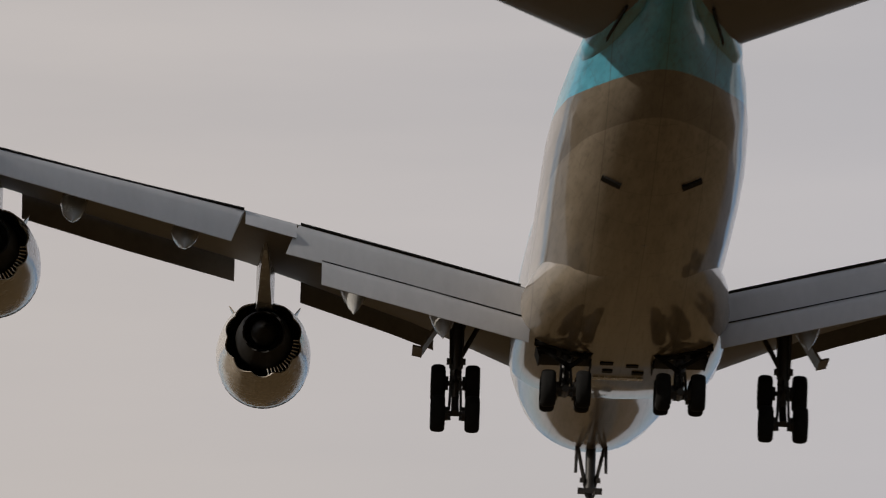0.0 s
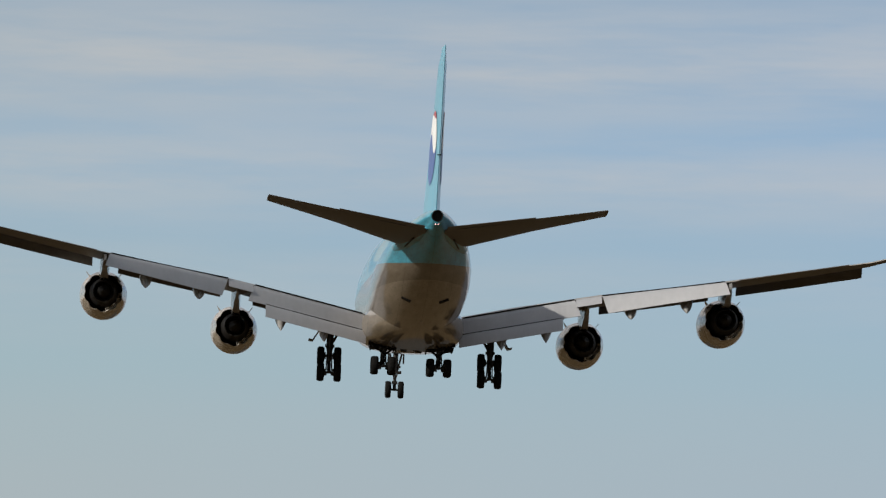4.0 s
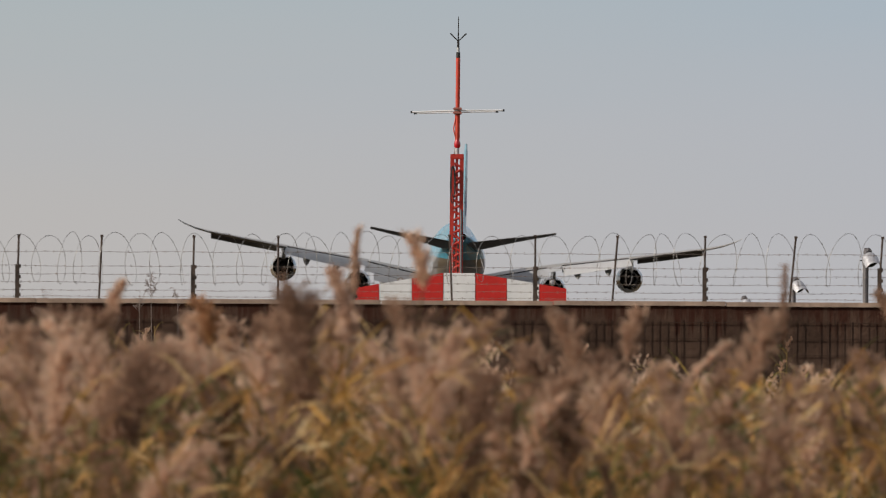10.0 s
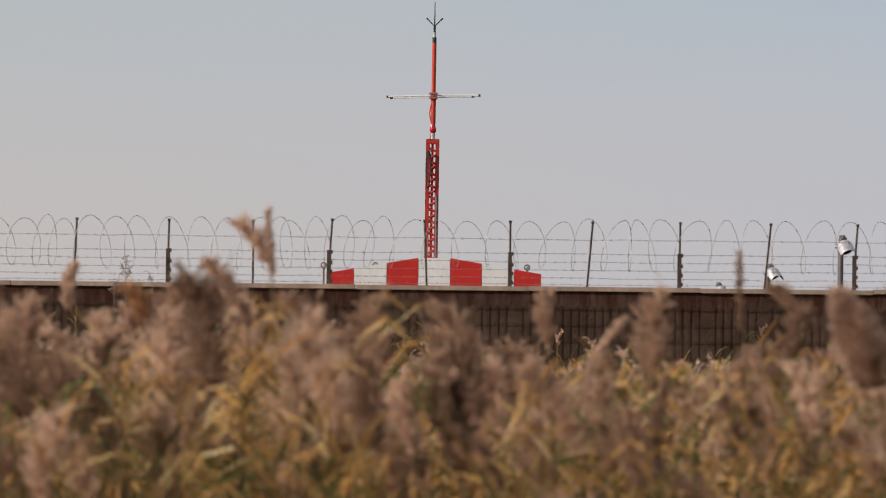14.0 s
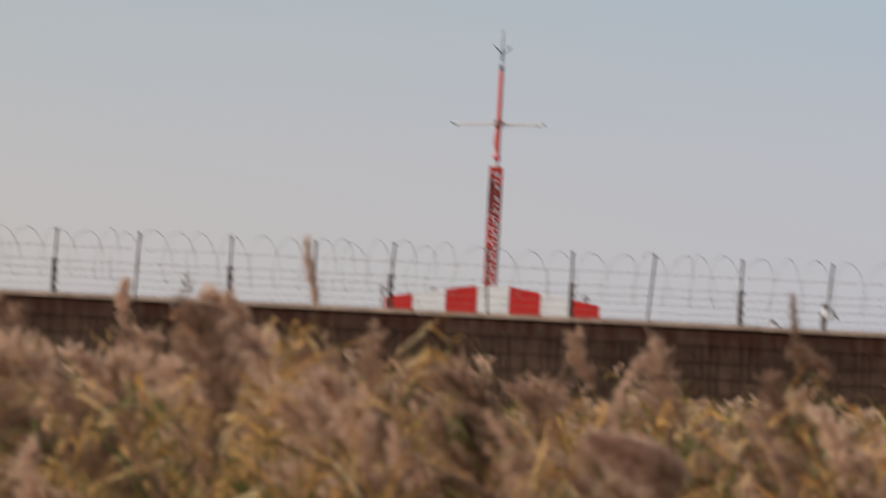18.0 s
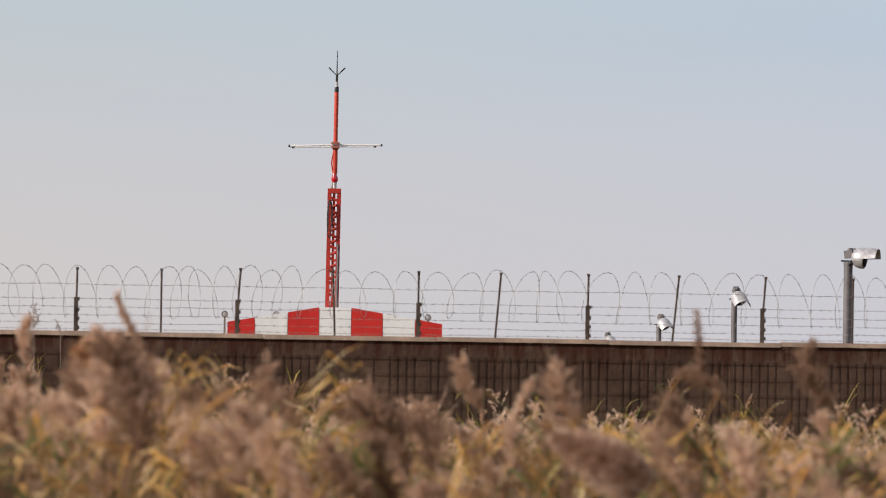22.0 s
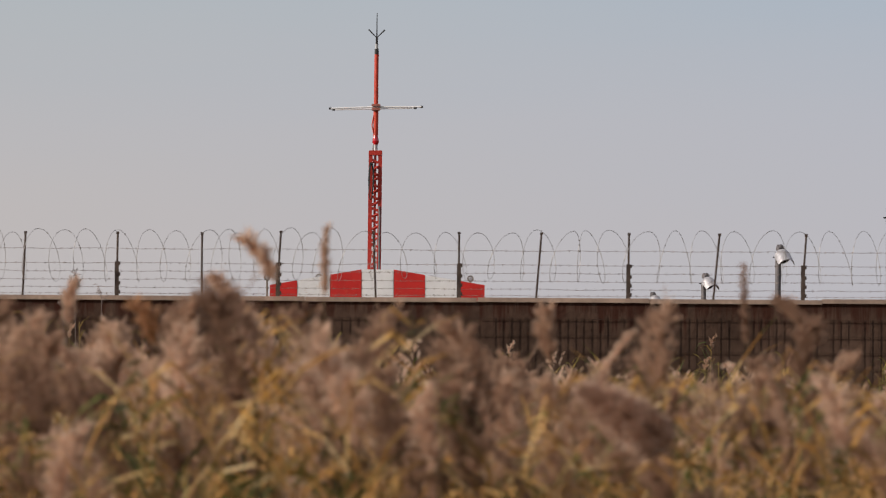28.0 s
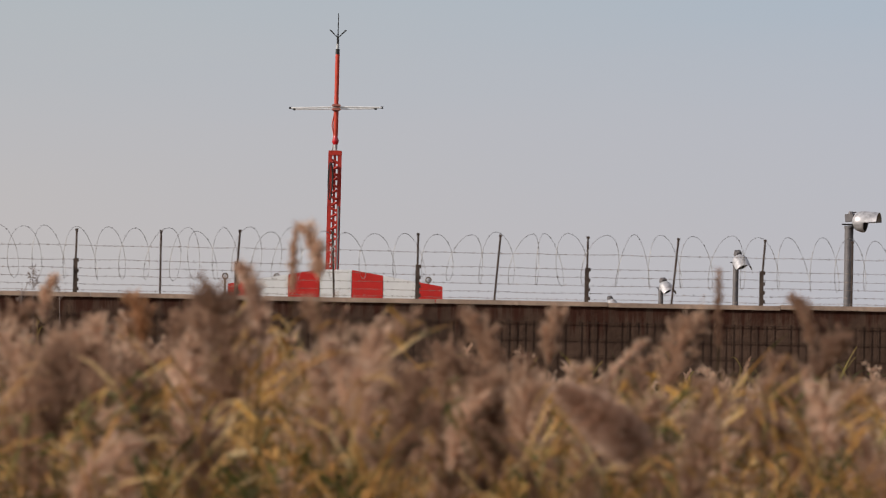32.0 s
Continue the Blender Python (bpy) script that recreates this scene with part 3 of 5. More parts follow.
def build_light(x, y, top, r, down, turn):
    """An approach light on a tube post. Its mouth points down degrees below the level, turned from the road side to the right."""
    root = thing("approach_light", "aluminium approach light under a half-round hood on a grey post", "airport light", pose(x, y, 0), "approach lights")
    g = Geo()
    g.tube([(0, 0, 0), (0, 0, top - 0.05)], r, 16)
    g.lathe([(top - 0.09, 0.0), (top - 0.09, r * 1.1), (top - 0.05, r * 1.1), (top - 0.04, 0.0)], axis="z", n=16)
    part("post", g, M["post"], root, smooth=True)
    m = Matrix.Translation((0.15 * math.sin(radians(turn)), -0.15 * math.cos(radians(turn)), top)) @ Euler((0, radians(down), radians(turn - 90))).to_matrix().to_4x4()

    def put(geo):
        geo.v = [tuple(m @ Vector(p)) for p in geo.v]
        return geo
    h = Geo()
    h.lathe([(-0.15, 0.0), (-0.145, 0.055), (-0.12, 0.105), (-0.07, 0.146), (0.0, 0.165), (0.06, 0.163), (0.07, 0.150)], (0.05, 0, 0.03), "x", 24)
    head = part("lamp_head", put(h), M["alu"], root, "round aluminium lamp housing", smooth=True)
    k = Geo()
    k.lathe([(0.060, 0.138), (0.075, 0.08), (0.085, 0.0)], (0.05, 0, 0.03), "x", 20)
    part("lens", put(k), M["black_and_shade"], head, "dark lens under the hood")
    # thin sheet bent over the lamp, with drooping front corners
    w = Geo()
    rings = []
    for u in range(7):
        f = u / 6
        px, rad = 0.07 + 0.24 * f, 0.171 + 0.010 * f
        half = 1.66 - 0.25 * f
        bow = [(-half + 2 * half * q / 14) for q in range(15)]
        lip = lambda a: 0.012 * f * (abs(a) / half) ** 3
        outer = [(px + lip(a), rad * math.sin(a), 0.03 + rad * math.cos(a)) for a in bow]
        inner = [(px + lip(a), (rad - 0.006) * math.sin(a), 0.03 + (rad - 0.006) * math.cos(a)) for a in reversed(bow)]
        rings.append(outer + inner)
    part("hood", put(w.loft(rings)), M["alu"], root, "dented sheet-metal hood", smooth=True)
    q = Geo()
    q.box((-0.15, 0.0, 0.06), (0.13, 0.12, 0.12), Euler((0, -0.25, 0)).to_matrix())
    q.tube([(-0.14, 0.0, 0.09), (-0.15, 0.0, 0.16)], [0.05, 0.034], 8)
    q.tube([(-0.14, 0.03, 0.14), (-0.07, 0.03, 0.16)], 0.014, 6)
    part("hinge", put(q), M["post"], root, "grey hinge box with a cable knob")
    v = Geo()
    for e in (-1, 1):
        v.tube([(0, e * r * 0.7, top - 0.10), (0.04, e * 0.10, top - 0.06), (0.07, e * 0.11, top + 0.02)], 0.014, 6)
    v.box((-0.015, 0.0, top - 0.025), (0.19, 0.15, 0.022))
    part("yoke", v, M["dark"], root, "dark steel yoke and base plate")
    return root


build_ground()
build_wall()
build_fence()
build_hut()
build_mast()
for x, y, top, r, down, turn in ((7.89, 140, 5.275, 0.069, 8, 72), (8.20, 185, 5.585, 0.060, 46, 22), (7.98, 220, 5.655, 0.062, 44, 30), (7.97, 260, 5.86, 0.062, 44, 28)):
    build_light(x, y, top, r, down, turn)


# ---- the airliner ----
# x to its right, y ahead, z up from the ground under the main wheels
def foil(x, le, te, thick, n=9):
    """A closed wing section at x between the leading and the trailing edge, each (y, z)."""
    up, lo = [], []
    for i in range(n):
        u = (1 - math.cos(math.pi * i / (n - 1))) / 2
        h = 5 * thick * (0.2969 * math.sqrt(u) - 0.126 * u - 0.3516 * u * u + 0.2843 * u ** 3 - 0.1015 * u ** 4)
        y, z = le[0] + (te[0] - le[0]) * u, le[1] + (te[1] - le[1]) * u
        up.append((x, y, z + h * 0.55 + 0.02))
        lo.append((x, y, z - h * 0.95 - 0.02))
    return up + lo[::-1]


BODY = [  # y, bottom, top, half width
    (37.1, 5.1, 5.3, 0.12), (36.6, 4.4, 6.1, 0.85), (35.4, 3.6, 7.3, 1.6), (33.5, 2.95, 8.6, 2.3), (31, 2.6, 9.9, 2.85), (27, 2.45, 10.5, 3.2),
    (20, 2.4, 10.6, 3.25), (16, 2.4, 10.6, 3.25), (8, 2.4, 10.5, 3.25), (3, 2.4, 9.7, 3.25), (-3, 2.42, 9.35, 3.25), (-8, 2.5, 9.3, 3.25), (-12, 2.68, 9.3, 3.25), (-16, 3.05, 9.32, 3.22),
    (-20, 3.65, 9.35, 3.08), (-24, 4.45, 9.38, 2.80), (-28, 5.40, 9.40, 2.36), (-31, 6.2, 9.40, 1.92), (-34, 7.15, 9.38, 1.32), (-36, 7.95, 9.30, 0.80), (-37.0, 8.35, 9.18, 0.46)]


RISE = ((-3, 0.0), (3, 0.30), (8, 0.64), (14, 1.08), (20, 1.15), (27, 1.28), (31, 1.40), (37.1, 1.60))   # the forebody sits a little higher
BODY = [(y, b + k, t + k, w) for y, b, t, w in BODY for k in [float(np.interp(y, [r[0] for r in RISE], [r[1] for r in RISE]))]]


def body_at(y):
    rows = sorted(BODY)
    return [float(np.interp(y, [r[0] for r in rows], [r[k] for r in rows])) for k in (1, 2, 3)]


def underside(x, y):
    b, t, w = body_at(y)
    c = b + min(w, (t - b) / 2)
    return c - (c - b) * math.sqrt(max(0.0, 1 - (x / w) ** 2))


WING = [  # x, leading edge (y, z), trailing edge (y, z), thickness
    (2.2, (14.6, 4.35), (-1.0, 4.30), 2.0), (3.4, (13.7, 4.65), (-1.0, 4.50), 1.8), (7.0, (10.8, 5.55), (-2.0, 5.23), 1.4), (11.0, (7.6, 6.25), (-3.0, 6.02), 1.1),
    (12.8, (6.1, 6.55), (-3.6, 6.34), 1.0), (17, (2.8, 7.05), (-5.4, 6.88), 0.8), (21.3, (-0.6, 7.65), (-7.5, 7.48), 0.66), (26, (-4.3, 8.32), (-9.9, 8.20), 0.5), (30.6, (-8.0, 9.02), (-12.2, 8.92), 0.36),
    (32.2, (-10.3, 9.35), (-13.6, 9.30), 0.26), (33.5, (-13.1, 9.80), (-15.0, 9.77), 0.16), (34.25, (-15.2, 10.18), (-16.1, 10.16), 0.06)]


def wing_at(x, k):
    xs = [w[0] for w in WING]
    return Vector((x, float(np.interp(x, xs, [w[k][0] for w in WING])), float(np.interp(x, xs, [w[k][1] for w in WING]))))


def slab(g, a0, a1, b0, b1, thick, s):
    """A panel with rounded nose from the front line a0-a1 to the rear line b0-b1 (inner and outer ends)."""
    rings = []
    for i in range(5):
        a, b = a0.lerp(a1, i / 4), b0.lerp(b1, i / 4)
        d = b - a
        n = Vector((0, -d.z, d.y)).normalized()
        if n.z < 0:
            n = -n
        ring = []
        for u, h in ((0, 0.15), (0.06, 0.75), (0.3, 1.0), (0.7, 0.6), (1.0, 0.12), (1.0, -0.12), (0.7, -0.3), (0.3, -0.6), (0.06, -0.55), (0, -0.15)):
            p = a + d * u + n * h * thick / 2
            ring.append((p.x * s, p.y, p.z))
        rings.append(ring)
    g.loft(rings)
    return g


def build_wheel(parent, c, r, w):
    t = Geo()
    x, y, z = c
    h = w / 2
    t.lathe([(x - h * 0.7, r * 0.55), (x - h, r * 0.70), (x - h * 0.98, r * 0.86), (x - h * 0.70, r * 0.97), (x - h * 0.3, r), (x + h * 0.3, r), (x + h * 0.70, r * 0.97), (x + h * 0.98, r * 0.86), (x + h, r * 0.70), (x + h * 0.7, r * 0.55)], (0, y, z), "x", 24)
    ob = part("wheel", t, M["tyre"], parent, "black rubber tyre", smooth=True)
    k = Geo()
    k.lathe([(x - h * 0.5, 0.0), (x - h * 0.55, r * 0.2), (x - h * 0.45, r * 0.5), (x - h * 0.72, r * 0.56), (x + h * 0.72, r * 0.56), (x + h * 0.45, r * 0.5), (x + h * 0.55, r * 0.2), (x + h * 0.5, 0.0)], (0, y, z), "x", 16)
    part("hub", k, M["hub"], parent, smooth=True)
    return ob


def build_gear(plane, name, x, y, zc, tilt, top, lean_x, s):
    """A four-wheel truck: zc is the height of its pivot, tilt how much the rear axle hangs below it."""
    g = Geo()
    g.tube([(x, y, zc - 0.1), (x, y, zc + 0.9), (x + lean_x * 0.5, y + 0.05, zc + 1.0)], 0.13, 10)
    g.tube([(x, y, zc + 0.75), (x + lean_x, y + 0.1, top)], 0.20, 12)
    for h in (0.35, 0.7, 1.0):
        g.box((x, y, zc + h), (0.36, 0.34, 0.13))
    ya, za = 0.74 * math.cos(tilt), 0.74 * math.sin(tilt)
    g.tube([(x, y + ya + 0.12, zc + za), (x, y - ya - 0.12, zc - za)], 0.13, 8)
    for k in (-1, 1):
        g.tube([(x - 0.75, y + k * ya, zc + k * za), (x + 0.75, y + k * ya, zc + k * za)], 0.085, 8)
        for j in (-1, 1):
            g.lathe([(x + j * 0.36, 0.0), (x + j * 0.36, 0.24), (x + j * 0.24, 0.24), (x + j * 0.24, 0.0)], (0, y + k * ya, zc + k * za), "x", 12)
    for j in (-1, 1):
        g.tube([(x + j * 0.16, y - 0.15, zc + 0.75), (x + j * 0.2, y - ya * 0.8, zc - za * 0.8)], 0.045, 6)
    g.tube([(x, y - 0.22, zc + 0.95), (x, y - 0.5, zc + 0.45), (x, y - 0.2, zc + 0.05)], 0.06, 6)
    for j in (-1, 1):
        g.tube([(x + j * 0.2, y - 0.18, zc + 1.0), (x + j * 0.24, y - 0.2, top)], 0.035, 6)
        g.box((x + j * 0.24, y - 0.1, zc + 1.25), (0.16, 0.22, 0.2))
        g.box((x + j * 0.2, y - ya * 0.9, zc - za * 0.9 - 0.12), (0.12, 0.14, 0.3))
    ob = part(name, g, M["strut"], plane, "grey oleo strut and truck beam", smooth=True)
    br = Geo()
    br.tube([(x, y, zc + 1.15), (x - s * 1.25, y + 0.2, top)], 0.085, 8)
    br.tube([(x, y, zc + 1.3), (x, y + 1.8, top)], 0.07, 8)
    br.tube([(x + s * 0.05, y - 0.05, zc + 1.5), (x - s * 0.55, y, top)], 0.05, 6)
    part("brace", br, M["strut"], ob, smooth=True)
    for k in (-1, 1):
        for j in (-1, 1):
            build_wheel(ob, (x + j * 0.585, y + k * ya, zc + k * za), 0.635, 0.50)
    return ob


def build_engine(plane, x, y, z):
    """Turbofan: y is the rear edge of the fan cowl."""
    n = 60
    scallop = lambda k, i: 0.16 * abs(math.sin(math.pi * 10 * k / n)) if i in (6, 7) else 0.0
    c = Geo()
    c.lathe([(5.6, 1.34), (5.75, 1.46), (5.55, 1.56), (4.6, 1.63), (3.2, 1.64), (1.5, 1.53), (0.0, 1.35), (0.02, 1.31), (0.6, 1.33), (1.6, 1.30)], (x, y, z), n=n, wave=scallop, pinch=lambda k, i: 0.10 * (1 - abs(math.sin(math.pi * 10 * k / n))) if i in (6, 7) else 0.0)
    ob = part("engine", c, M["cowl"], plane, "white engine cowl with a wavy rear edge", smooth=True, angle=50)
    li = Geo()
    li.lathe([(5.5, 1.30), (5.76, 1.40), (5.84, 1.465), (5.76, 1.535), (5.5, 1.575)], (x, y, z), n=40)
    part("inlet_lip", li, M["lip"], ob, smooth=True)
    # Flat near-black disc that paints in the shade deep inside the duct.
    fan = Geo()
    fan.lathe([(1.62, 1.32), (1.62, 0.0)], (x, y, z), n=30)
    part("duct_shade", fan, M["black_and_shade"], ob, "dark disc painted in for the shade inside the duct")
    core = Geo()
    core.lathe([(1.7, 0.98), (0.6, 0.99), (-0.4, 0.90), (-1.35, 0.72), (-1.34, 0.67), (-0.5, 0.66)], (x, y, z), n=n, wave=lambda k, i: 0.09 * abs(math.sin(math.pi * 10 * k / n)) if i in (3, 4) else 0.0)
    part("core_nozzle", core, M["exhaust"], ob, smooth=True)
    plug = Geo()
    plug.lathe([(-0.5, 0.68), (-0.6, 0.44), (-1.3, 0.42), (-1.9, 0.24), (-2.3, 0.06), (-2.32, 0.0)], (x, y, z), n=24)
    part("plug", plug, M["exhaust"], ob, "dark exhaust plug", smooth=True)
    for i in range(14):
        t = radians(-80 + i * 6.2)
        p0, p1 = Vector((math.cos(t) * 1.02, 0.35, math.sin(t) * 1.02)), Vector((math.cos(t) * 1.25, 0.35, math.sin(t) * 1.25))
        part("guide_vane", Geo().tube([p0 + Vector((x, y, z)), p1 + Vector((x, y, z))], 0.026, 5), M["lip"], ob)
    for t in (radians(52), radians(128)):
        st = Geo()
        p = Vector((math.cos(t), 0, math.sin(t)))
        b = Vector((x, y, z))
        w = Vector((-p.z, 0, p.x)) * 0.02
        st.loft([[b + p * 1.58 + Vector((0, 4.3, 0)) + w, b + p * 1.5 + Vector((0, 2.9, 0)) + w, b + p * 2.0 + Vector((0, 2.9, 0)) + w, b + p * 1.85 + Vector((0, 3.5, 0)) + w],
                 [b + p * 1.58 + Vector((0, 4.3, 0)) - w, b + p * 1.5 + Vector((0, 2.9, 0)) - w, b + p * 2.0 + Vector((0, 2.9, 0)) - w, b + p * 1.85 + Vector((0, 3.5, 0)) - w]])
        part("strake", st, M["cowl"], ob)
    py = Geo()
    w0 = wing_at(abs(x), 1)
    rings = []
    for yy, lo, hi, th in ((y + 4.4, z + 1.5, z + 1.75, 0.10), (y + 2.5, z + 1.4, z + 2.1, 0.26), (w0.y + 0.2, z + 1.2, w0.z + 0.1, 0.32), (y - 0.6, z + 0.85, w0.z - 0.1, 0.30), (y - 2.0, z + 0.9, w0.z - 0.25, 0.24), (y - 4.0, z + 1.6, w0.z - 0.3, 0.16), (y - 5.6, w0.z - 0.75, w0.z - 0.35, 0.05)):
        rings.append([(x - th, yy, lo), (x + th, yy, lo), (x + th, yy, hi), (x - th, yy, hi)])
    rings.sort(key=lambda r: -r[0][1])
    py.loft(rings)
    part("pylon", py, M["canoe"], ob, "grey engine pylon")
    return ob


def fin_frame(z):
    f = (z - 9.0) / (19.86 - 9.0)
    return -21.5 - 12.9 * f, -34.7 - 3.6 * f, 1.05 - 0.62 * f


def fin_half(y, z):
    le, te, th = fin_frame(z)
    u = min(1, max(0, (y - le) / (te - le)))
    return 5 * th * (0.2969 * math.sqrt(u) - 0.126 * u - 0.3516 * u * u + 0.2843 * u ** 3 - 0.1015 * u ** 4) + 0.012


def build_plane():
    plane = thing("airliner", "four-engined light blue and silver-grey jet airliner with landing gear down", "airplane")
    g = Geo()
    n = 48
    fine = []
    ys = [37.1, 36.9, 36.6, 36.1, 35.4, 34.5, 33.5, 32.2, 31, 29, 27, 24, 20, 16, 12, 8, 5.5, 3, 0, -3, -5.5, -8, -10, -12, -14, -16, -18, -20, -22, -24, -26, -28, -29.5, -31, -32.5, -34, -35, -36, -37.0]
    for y in ys:
        b, t, w = body_at(y)
        c = b + min(w, (t - b) / 2)
        ring = []
        for k in range(n):
            up = -math.cos(2 * math.pi * k / n)
            # below the tailplane the tail cone is pinched in
            slim = 1 - 0.42 * min(1.0, max(0.0, (-24.5 - y) / 8)) * min(1.0, max(0.0, (0.1 - up) / 0.4)) * (1 - 0.6 * min(1.0, max(0.0, (-34.0 - y) / 3)))
            ring.append((w * slim * math.sin(2 * math.pi * k / n), y, c + up * (t - c if up > 0 else c - b)))
        fine.append(ring)
    g.loft(fine)
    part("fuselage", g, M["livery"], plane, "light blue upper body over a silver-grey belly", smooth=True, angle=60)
    ap = Geo()
    ap.lathe([(-36.9, 0.36), (-37.25, 0.38), (-37.3, 0.34), (-37.06, 0.30), (-37.06, 0.0)], (0, 0, 8.82), n=20)
    part("auxiliary_exhaust", ap, M["black_and_shade"], plane, "black exhaust pipe in the tail cone", smooth=True)
    for x in (-0.09, 0.09):
        tl = Geo()
        tl.lathe([(-36.8, 0.026), (-36.98, 0.026), (-37.02, 0.02), (-37.03, 0.0)], (x, 0, 8.30), n=8)
        part("tail_light", tl, M["light"], plane, "small white tail light")
    # belly fairing
    bf = Geo()
    rings = []
    for y, lo, w, hi, box in ((16, 3.75, 2.5, 5.0, 1.0), (13, 3.17, 3.3, 5.1, 0.9), (11, 2.78, 3.5, 5.15, 0.85), (9, 2.47, 3.62, 5.2, 0.8), (5, 2.36, 3.66, 5.3, 0.75), (1, 2.24, 3.60, 5.3, 0.72), (-2, 2.26, 3.50, 5.2, 0.72), (-5, 2.32, 3.30, 5.2, 0.77), (-8, 2.43, 2.90, 5.2, 0.85), (-11, 2.585, 2.30, 5.1, 0.93), (-13, 2.735, 1.72, 5.0, 1.0), (-15, 2.935, 1.10, 4.9, 1.0), (-17, 3.17, 0.36, 4.6, 1.0)):
        ring = []
        for k in range(40):
            a = 2 * math.pi * k / 40
            q = lambda v: math.copysign(abs(v) ** box, v)
            ring.append((w * q(math.sin(a)), y, (lo + hi) / 2 - (hi - lo) / 2 * q(math.cos(a))))
        rings.append(ring)
    bf.loft(rings)
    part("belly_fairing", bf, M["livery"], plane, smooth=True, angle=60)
    for x, y, w in ((-0.50, 0.3, 0.45), (0.38, 0.7, 0.42), (-0.42, 1.9, 0.35), (0.62, 2.2, 0.40)):
        ke = Geo()
        ke.box((x, y, 2.25), (w, 0.5, 0.06))
        part("belly_slot", ke, M["black_and_shade"], plane, "small dark slot in the belly")
    st = Geo()
    st.box((0, 3.6, 2.29), (1.7, 0.5, 0.06))
    part("belly_strake", st, M["lip"], plane, "bare metal strip")
    for s in (-1, 1):
        v = Geo()
        v.box((1.27 * s, -22.0, underside(1.27, -22.0) - 0.02), (0.66, 0.34, 0.10), Euler((radians(-12), radians(-24 * s), 0)).to_matrix())
        part("outflow_vent", v, M["black_and_shade"], plane, "dark oblong vent")
        w = Geo()
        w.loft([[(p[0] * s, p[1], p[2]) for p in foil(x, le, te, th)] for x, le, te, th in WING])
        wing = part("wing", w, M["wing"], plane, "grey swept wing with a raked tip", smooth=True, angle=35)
        # Downward faces get the darker copy, so their shade is painted on.
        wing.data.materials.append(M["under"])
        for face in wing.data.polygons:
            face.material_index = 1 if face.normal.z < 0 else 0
        # inner flap in two slotted segments
        a0, a1 = wing_at(3.05, 2) + Vector((0, -0.15, -0.06)), wing_at(11.0, 2) + Vector((0, -0.15, -0.04))
        d0, d1 = Vector((0.0, -1.35, -1.98)), Vector((0.0, -1.35, -2.05))
        out = Vector((0.42, 0, 0))
        fl = slab(Geo(), a0, a1, a0 + d0 * 0.53 + out * 0.3, a1 + d1 * 0.53 + out, 0.26, s)
        part("inner_flap", fl, M["flap"], wing, "light grey slotted flap, lowered", smooth=True)
        b0, b1 = a0 + d0 * 0.555 + out * 0.3, a1 + d1 * 0.555 + (a0 - a1) * 0.10
        fl = slab(Geo(), b0, b1, a0 + d0 + out * 0.4, b1 + d1 * 0.42, 0.20, s)
        part("aft_flap", fl, M["flap"], wing, smooth=True)
        # Thin dark tube laid along the slot to paint in its shade.
        gap = Geo()
        gap.tube([((q.x) * s, q.y - 0.08, q.z + 0.035) for q in (b0, b0.lerp(b1, 0.5), b1)], 0.022, 6)
        part("slot_shade", gap, M["black_and_shade"], wing, "dark tube standing in for the shaded slot between the flap segments")
        # outer flap
        a0, a1 = wing_at(12.85, 2) + Vector((0, -0.12, -0.03)), wing_at(21.0, 2) + Vector((0, -0.12, -0.02))
        fl = slab(Geo(), a0, a1, a0 + Vector((0.40, -0.95, -1.20)), a1 + Vector((0.30, -0.75, -0.85)), 0.22, s)
        part("outer_flap", fl, M["flap"], wing, smooth=True)
        # inner aileron between them
        a0, a1 = wing_at(11.08, 2), wing_at(12.8, 2)
        ai = slab(Geo(), a0, a1, a0 + Vector((0, -0.62, -0.56)), a1 + Vector((0, -0.62, -0.54)), 0.14, s)
        part("inner_aileron", ai, M["flap"], wing, smooth=True)
        a0, a1 = wing_at(21.9, 2), wing_at(29.0, 2)
        ai = slab(Geo(), a0, a1, a0 + Vector((0, -1.1, -0.05)), a1 + Vector((0, -0.8, 0.0)), 0.12, s)
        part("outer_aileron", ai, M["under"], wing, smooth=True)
        # dark strip behind the spoilers, painting in the shade of their gap
        for xa, xb in ((3.5, 10.95), (12.85, 20.95)):
            sp = Geo()
            p, q = wing_at(xa, 2), wing_at(xb, 2)
            k = 5
            sp.loft([[((p + (q - p) * (i / k)).x * s, wing_at((p + (q - p) * (i / k)).x, 2).y + yy, wing_at((p + (q - p) * (i / k)).x, 2).z + zz) for yy, zz in ((0.7, 0.13), (-0.22, 0.075), (-0.22, 0.02), (0.7, 0.0))] for i in range(k + 1)])
            part("spoiler_shade", sp, M["black_and_shade"], wing, "dark strip painted in for the shade along the spoilers")
        # nose flaps hanging from the leading edge
        for xa, xb, drop in ((6.2, 10.9, 0.78), (13.2, 20.4, 0.80), (22.2, 30.3, 0.72)):
            m = max(3, int((xb - xa) / 1.2))
            for i in range(m):
                u0, u1 = xa + (xb - xa) * i / m - 0.002, xa + (xb - xa) * (i + 1) / m + 0.002
                nf = Geo()
                p, q = wing_at(u0, 1) + Vector((0, 0.25, -0.08)), wing_at(u1, 1) + Vector((0, 0.25, -0.08))
                slab(nf, p, q, p + Vector((0, 0.45, -drop)), q + Vector((0, 0.45, -drop)), 0.16, s)
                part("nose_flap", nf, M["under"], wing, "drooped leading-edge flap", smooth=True)
